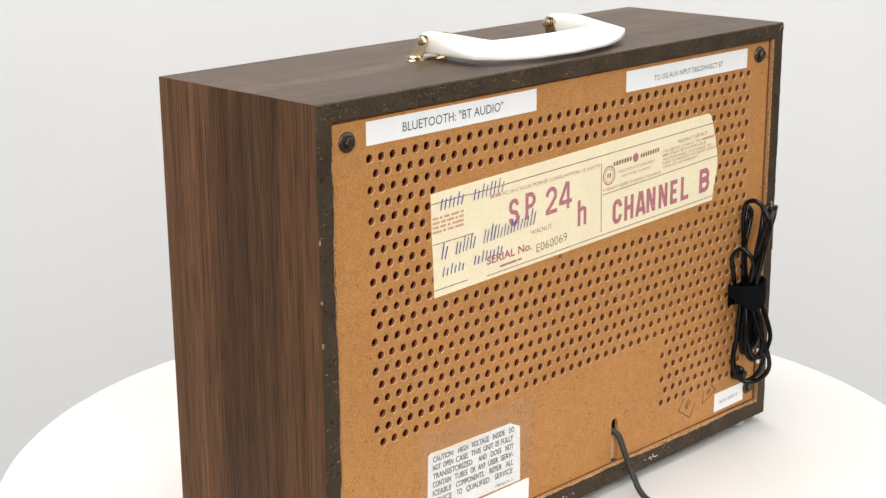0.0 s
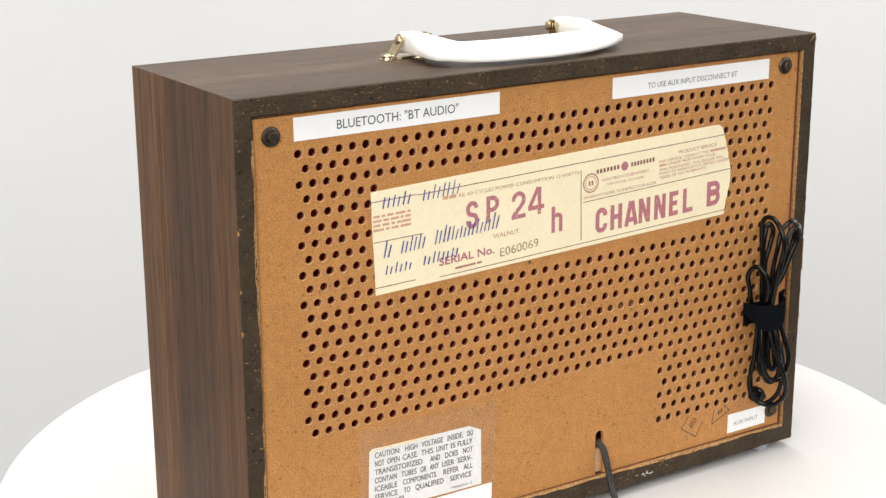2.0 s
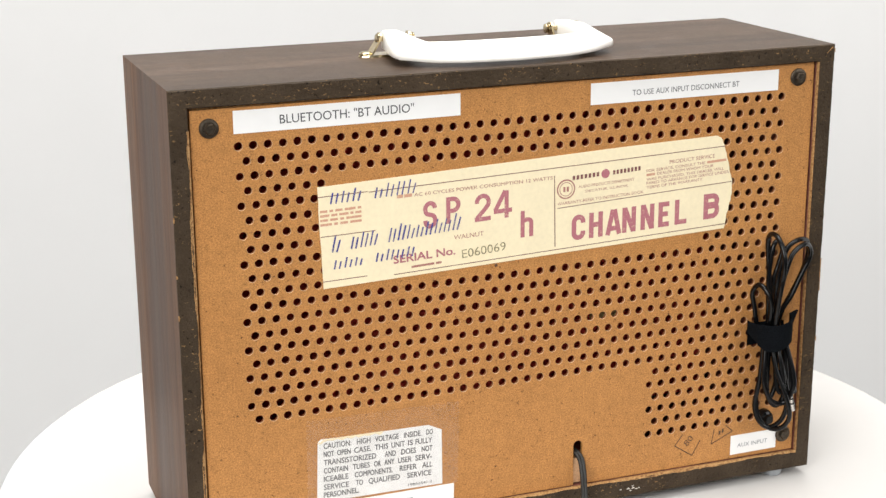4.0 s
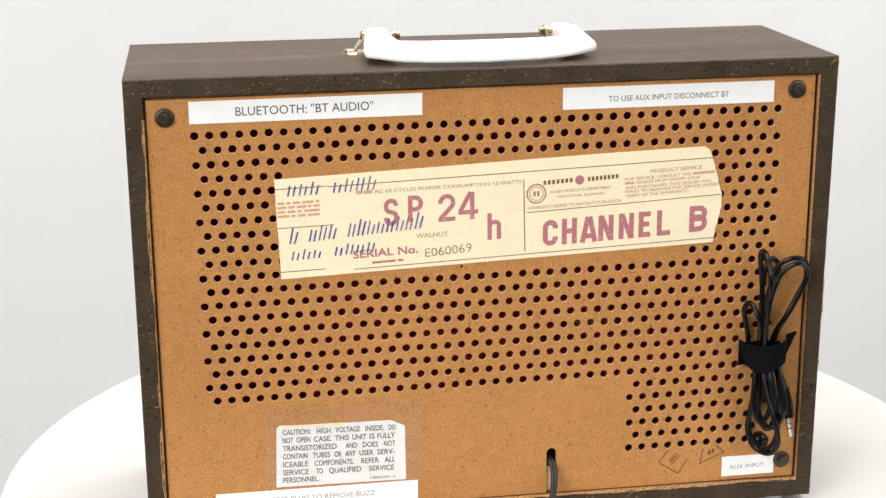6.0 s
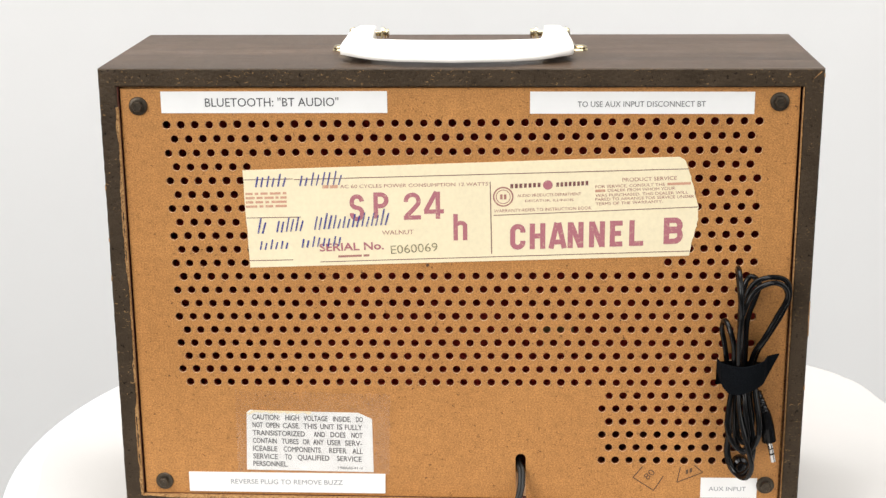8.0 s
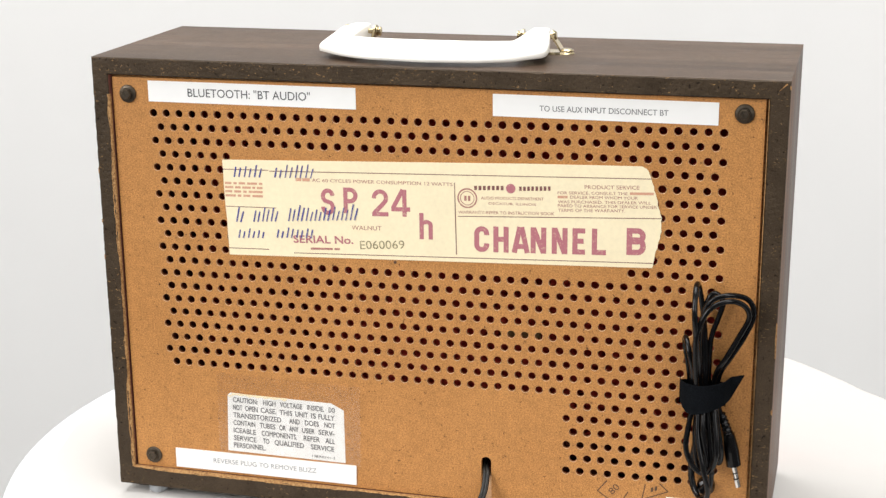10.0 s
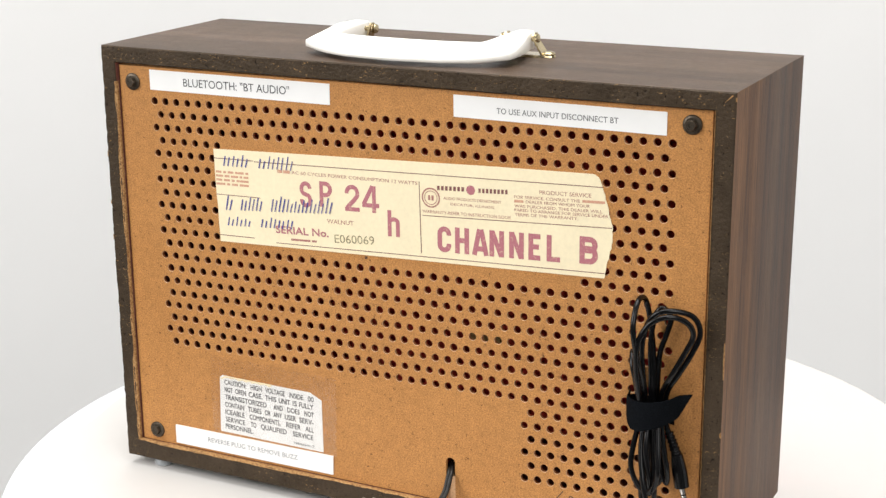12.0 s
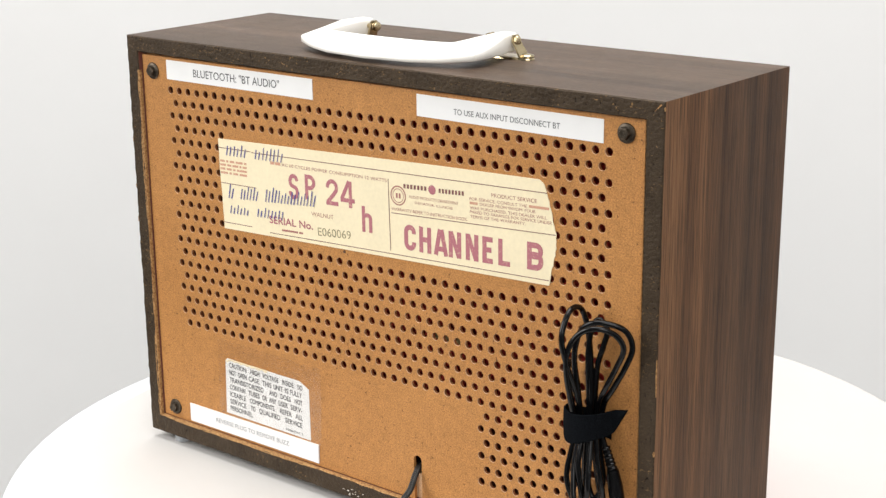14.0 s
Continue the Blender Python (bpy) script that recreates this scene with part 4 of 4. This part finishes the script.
# upper loops: one standing out from the panel, two wide ones, a short one and a hidden one
strand([(0.1555, -0.012, 0.096), (0.1545, -0.014, 0.115), (0.1530, -0.022, 0.135), (0.1520, -0.026, 0.152), (0.1515, -0.018, 0.1638), (0.1520, -0.008, 0.1615), (0.1545, -0.005, 0.145), (0.1570, -0.006, 0.120), (0.1575, -0.008, 0.096)])
strand([(0.1600, -0.007, 0.097), (0.1625, -0.008, 0.113), (0.1680, -0.010, 0.124), (0.1740, -0.010, 0.136), (0.1788, -0.011, 0.147), (0.1762, -0.014, 0.1545), (0.1690, -0.019, 0.1580), (0.1600, -0.022, 0.1545), (0.1545, -0.024, 0.145), (0.1525, -0.022, 0.130), (0.1540, -0.014, 0.097)])
strand([(0.1615, -0.005, 0.097), (0.1645, -0.006, 0.113), (0.1700, -0.006, 0.123), (0.1765, -0.006, 0.135), (0.1808, -0.006, 0.147), (0.1776, -0.009, 0.1565), (0.1675, -0.015, 0.1598), (0.1588, -0.017, 0.1560), (0.1548, -0.018, 0.145), (0.1538, -0.016, 0.130), (0.1560, -0.011, 0.097)])
strand([(0.1560, -0.006, 0.097), (0.1552, -0.006, 0.120), (0.1546, -0.006, 0.139), (0.1566, -0.0055, 0.1530), (0.1602, -0.0045, 0.1572), (0.1645, -0.004, 0.1525), (0.1622, -0.004, 0.143), (0.1590, -0.004, 0.132), (0.1585, -0.005, 0.115), (0.1585, -0.005, 0.097)])
strand([(0.1500, -0.005, 0.097), (0.1474, -0.004, 0.116), (0.1452, -0.004, 0.127), (0.1462, -0.010, 0.1335), (0.1488, -0.0165, 0.128), (0.1508, -0.0160, 0.118), (0.1520, -0.010, 0.097)])
# lower loops
strand([(0.1525, -0.010, 0.102), (0.1495, -0.014, 0.084), (0.1490, -0.016, 0.072), (0.1535, -0.017, 0.0625), (0.1600, -0.019, 0.0605), (0.1645, -0.021, 0.067), (0.1655, -0.021, 0.078), (0.1620, -0.013, 0.102)])
strand([(0.1545, -0.011, 0.102), (0.1550, -0.018, 0.083), (0.1590, -0.024, 0.066), (0.1620, -0.024, 0.053), (0.1600, -0.018, 0.0440), (0.1555, -0.010, 0.0430), (0.1518, -0.005, 0.051), (0.1515, -0.004, 0.064), (0.1540, -0.006, 0.080), (0.1550, -0.007, 0.102)])
strand([(0.1580, -0.010, 0.102), (0.1610, -0.016, 0.080), (0.1632, -0.019, 0.064), (0.1620, -0.017, 0.050), (0.1570, -0.011, 0.0425), (0.1525, -0.006, 0.046), (0.1505, -0.004, 0.056), (0.1525, -0.005, 0.072), (0.1530, -0.007, 0.102)])
strand([(0.1600, -0.006, 0.102), (0.1625, -0.005, 0.084), (0.1640, -0.005, 0.070), (0.1600, -0.006, 0.060), (0.1560, -0.006, 0.066), (0.1560, -0.007, 0.084), (0.1570, -0.008, 0.102)])
strand([(0.1572, -0.012, 0.102), (0.1580, -0.019, 0.084), (0.1605, -0.019, 0.066), (0.1585, -0.014, 0.0575), (0.1545, -0.011, 0.064), (0.1530, -0.012, 0.082), (0.1545, -0.011, 0.102)])
strand([(0.1625, -0.010, 0.102), (0.1650, -0.012, 0.085), (0.1672, -0.011, 0.070), (0.1660, -0.008, 0.0625), (0.1630, -0.007, 0.068), (0.1610, -0.008, 0.084), (0.1600, -0.009, 0.102)])
# grommet where the cable enters the board
part("grommet", lathe([(0.0050, 0.0), (0.0050, -0.003), (0.0044, -0.005), (0.0030, -0.006), (0.0026, -0.008)], 20, "y", (0.1590, 0, 0.0455)), RUBBER, bundle, "black rubber grommet")
# plug
plug_way = [(0.1620, -0.006, 0.102), (0.1650, -0.006, 0.092), (0.1685, -0.006, 0.084), (0.1708, -0.006, 0.077)]
strand(plug_way)
part("strain_relief", tube([(0.1660, -0.006, 0.0905), (0.1685, -0.006, 0.084), (0.1708, -0.006, 0.0775)], lambda f: 0.0021 + 0.0006 * f + 0.0003 * math.sin(f * 40), 12, 14), RUBBER, bundle)
body = part("plug", tube([(0.1705, -0.006, 0.0790), (0.1716, -0.006, 0.0735), (0.1730, -0.006, 0.0660), (0.1738, -0.006, 0.0612)], lambda f: 0.0030 + 0.0010 * min(1, f * 2), 16, 6), RUBBER, bundle, "black moulded plug body")
d = Vector((0.0029, 0, -0.0125))
p0 = Vector((0.1738, -0.006, 0.0613))
tip = [p0 + d * f for f in (0, 0.33, 0.66, 1.0)]
part("plug_tip", tube(tip, lambda f: 0.00155 if min(abs(f - 0.36), abs(f - 0.62)) > 0.025 else 0.0013, 14, 14), CHROME, body, "nickel plug contacts")
for f in (0.36, 0.62):
    c = p0 + d * f
    part("insulating_band", tube([c - d * 0.02, c + d * 0.02], 0.00152, 14, 2), RUBBER, body)


def strap():
    """A wide hook-and-loop strap round the bundle, its free end pointing away."""
    bm = bmesh.new()
    cols = []
    n = 26
    for i in range(n + 1):
        f = i / n
        x = 0.1432 + 0.0340 * f
        hump = math.sin(min(1.0, f / 0.78) * math.pi)
        y = -0.0045 - 0.0155 * max(0.0, hump) ** 0.35
        if f > 0.70:
            y = min(y, -0.0080 + 0.012 * (f - 0.70))
        low = 0.0982 - 0.0045 * min(1, f / 0.16) + 0.0052 * max(0, f - 0.3) / 0.5 if f < 0.8 else 0.0989 + (f - 0.8) * 0.066
        high = 0.1098 + 0.0026 * max(0, f - 0.35) / 0.65
        if f < 0.06:
            low, high = low + 0.004 * (1 - f / 0.06), high
        cols.append([bm.verts.new((x, y, low)), bm.verts.new((x, y - 0.0004, (low + high) / 2)), bm.verts.new((x, y, high)),
                     bm.verts.new((x, y + 0.0014, high)), bm.verts.new((x, y + 0.0014, low))])
    for p, q in zip(cols, cols[1:]):
        for k in range(5):
            bm.faces.new((p[k], p[(k + 1) % 5], q[(k + 1) % 5], q[k]))
    bm.faces.new(cols[0])
    bm.faces.new(list(reversed(cols[-1])))
    part("strap", bm, FABRIC, bundle, "black hook-and-loop strap with a pointed end")
    bm = bmesh.new()
    rows = []
    for k in range(15):
        a = math.pi * k / 14
        x, y = 0.1555 + 0.0125 * math.cos(a), -0.0040 + 0.0030 * math.sin(a)
        rows.append([bm.verts.new((x, y, 0.0935)), bm.verts.new((x, y, 0.1070))])
    for p, q in zip(rows, rows[1:]):
        bm.faces.new((p[0], q[0], q[1], p[1]))
    part("strap", bm, FABRIC, bundle)


strap()


# ---- small pale flecks on the lower edge ----
FLECK = plain("pale_edge_fleck", (0.6, 0.56, 0.5), 0.4)
r = random.Random(21)
for cx, spread, count in ((0.066, 0.010, 9), (-0.014, 0.012, 10)):
    for i in range(count):
        x, z = cx + r.gauss(0, spread * 0.5), 0.0135 + r.gauss(0, 0.0013)
        bm = bmesh.new()
        wide, tall = r.uniform(0.0003, 0.0011), r.uniform(0.0002, 0.0005)
        ang = [2 * math.pi * k / 7 for k in range(7)]
        slab([(x + wide * math.cos(a) * r.uniform(0.6, 1.2), z + tall * math.sin(a) * r.uniform(0.6, 1.2)) for a in ang], Y0 - 0.0002, Y0 + 0.0003, bm)
        part("pale_fleck", bm, FLECK, bottom_board)

# ---- wear on the sticker and the board ----
r = random.Random(31)
top_line = [(-0.1222 + 0.0372 * i / 24, 0.0722 + (0.0014 if i > 1 else 0.0) - 0.0003 * i / 24) for i in range(25)]
low_line = [(x, z - 0.0006 - 0.0014 * abs(math.sin(i * 0.9)) * r.uniform(0.4, 1.0)) for i, (x, z) in enumerate(top_line)]
part("peeled_edge", slab(top_line + low_line[::-1], -0.00042, -0.0001), PAPER, sticker, "yellowed peeling edge")
blot = [(-0.0172 + 0.0010 * math.cos(a) * r.uniform(0.6, 1.2), 0.1610 + 0.0009 * math.sin(a) * r.uniform(0.6, 1.2)) for a in (2 * math.pi * k / 11 for k in range(11))]
part("dark_blot", slab(blot, -0.0004, 0.0001), STAMP, panel)
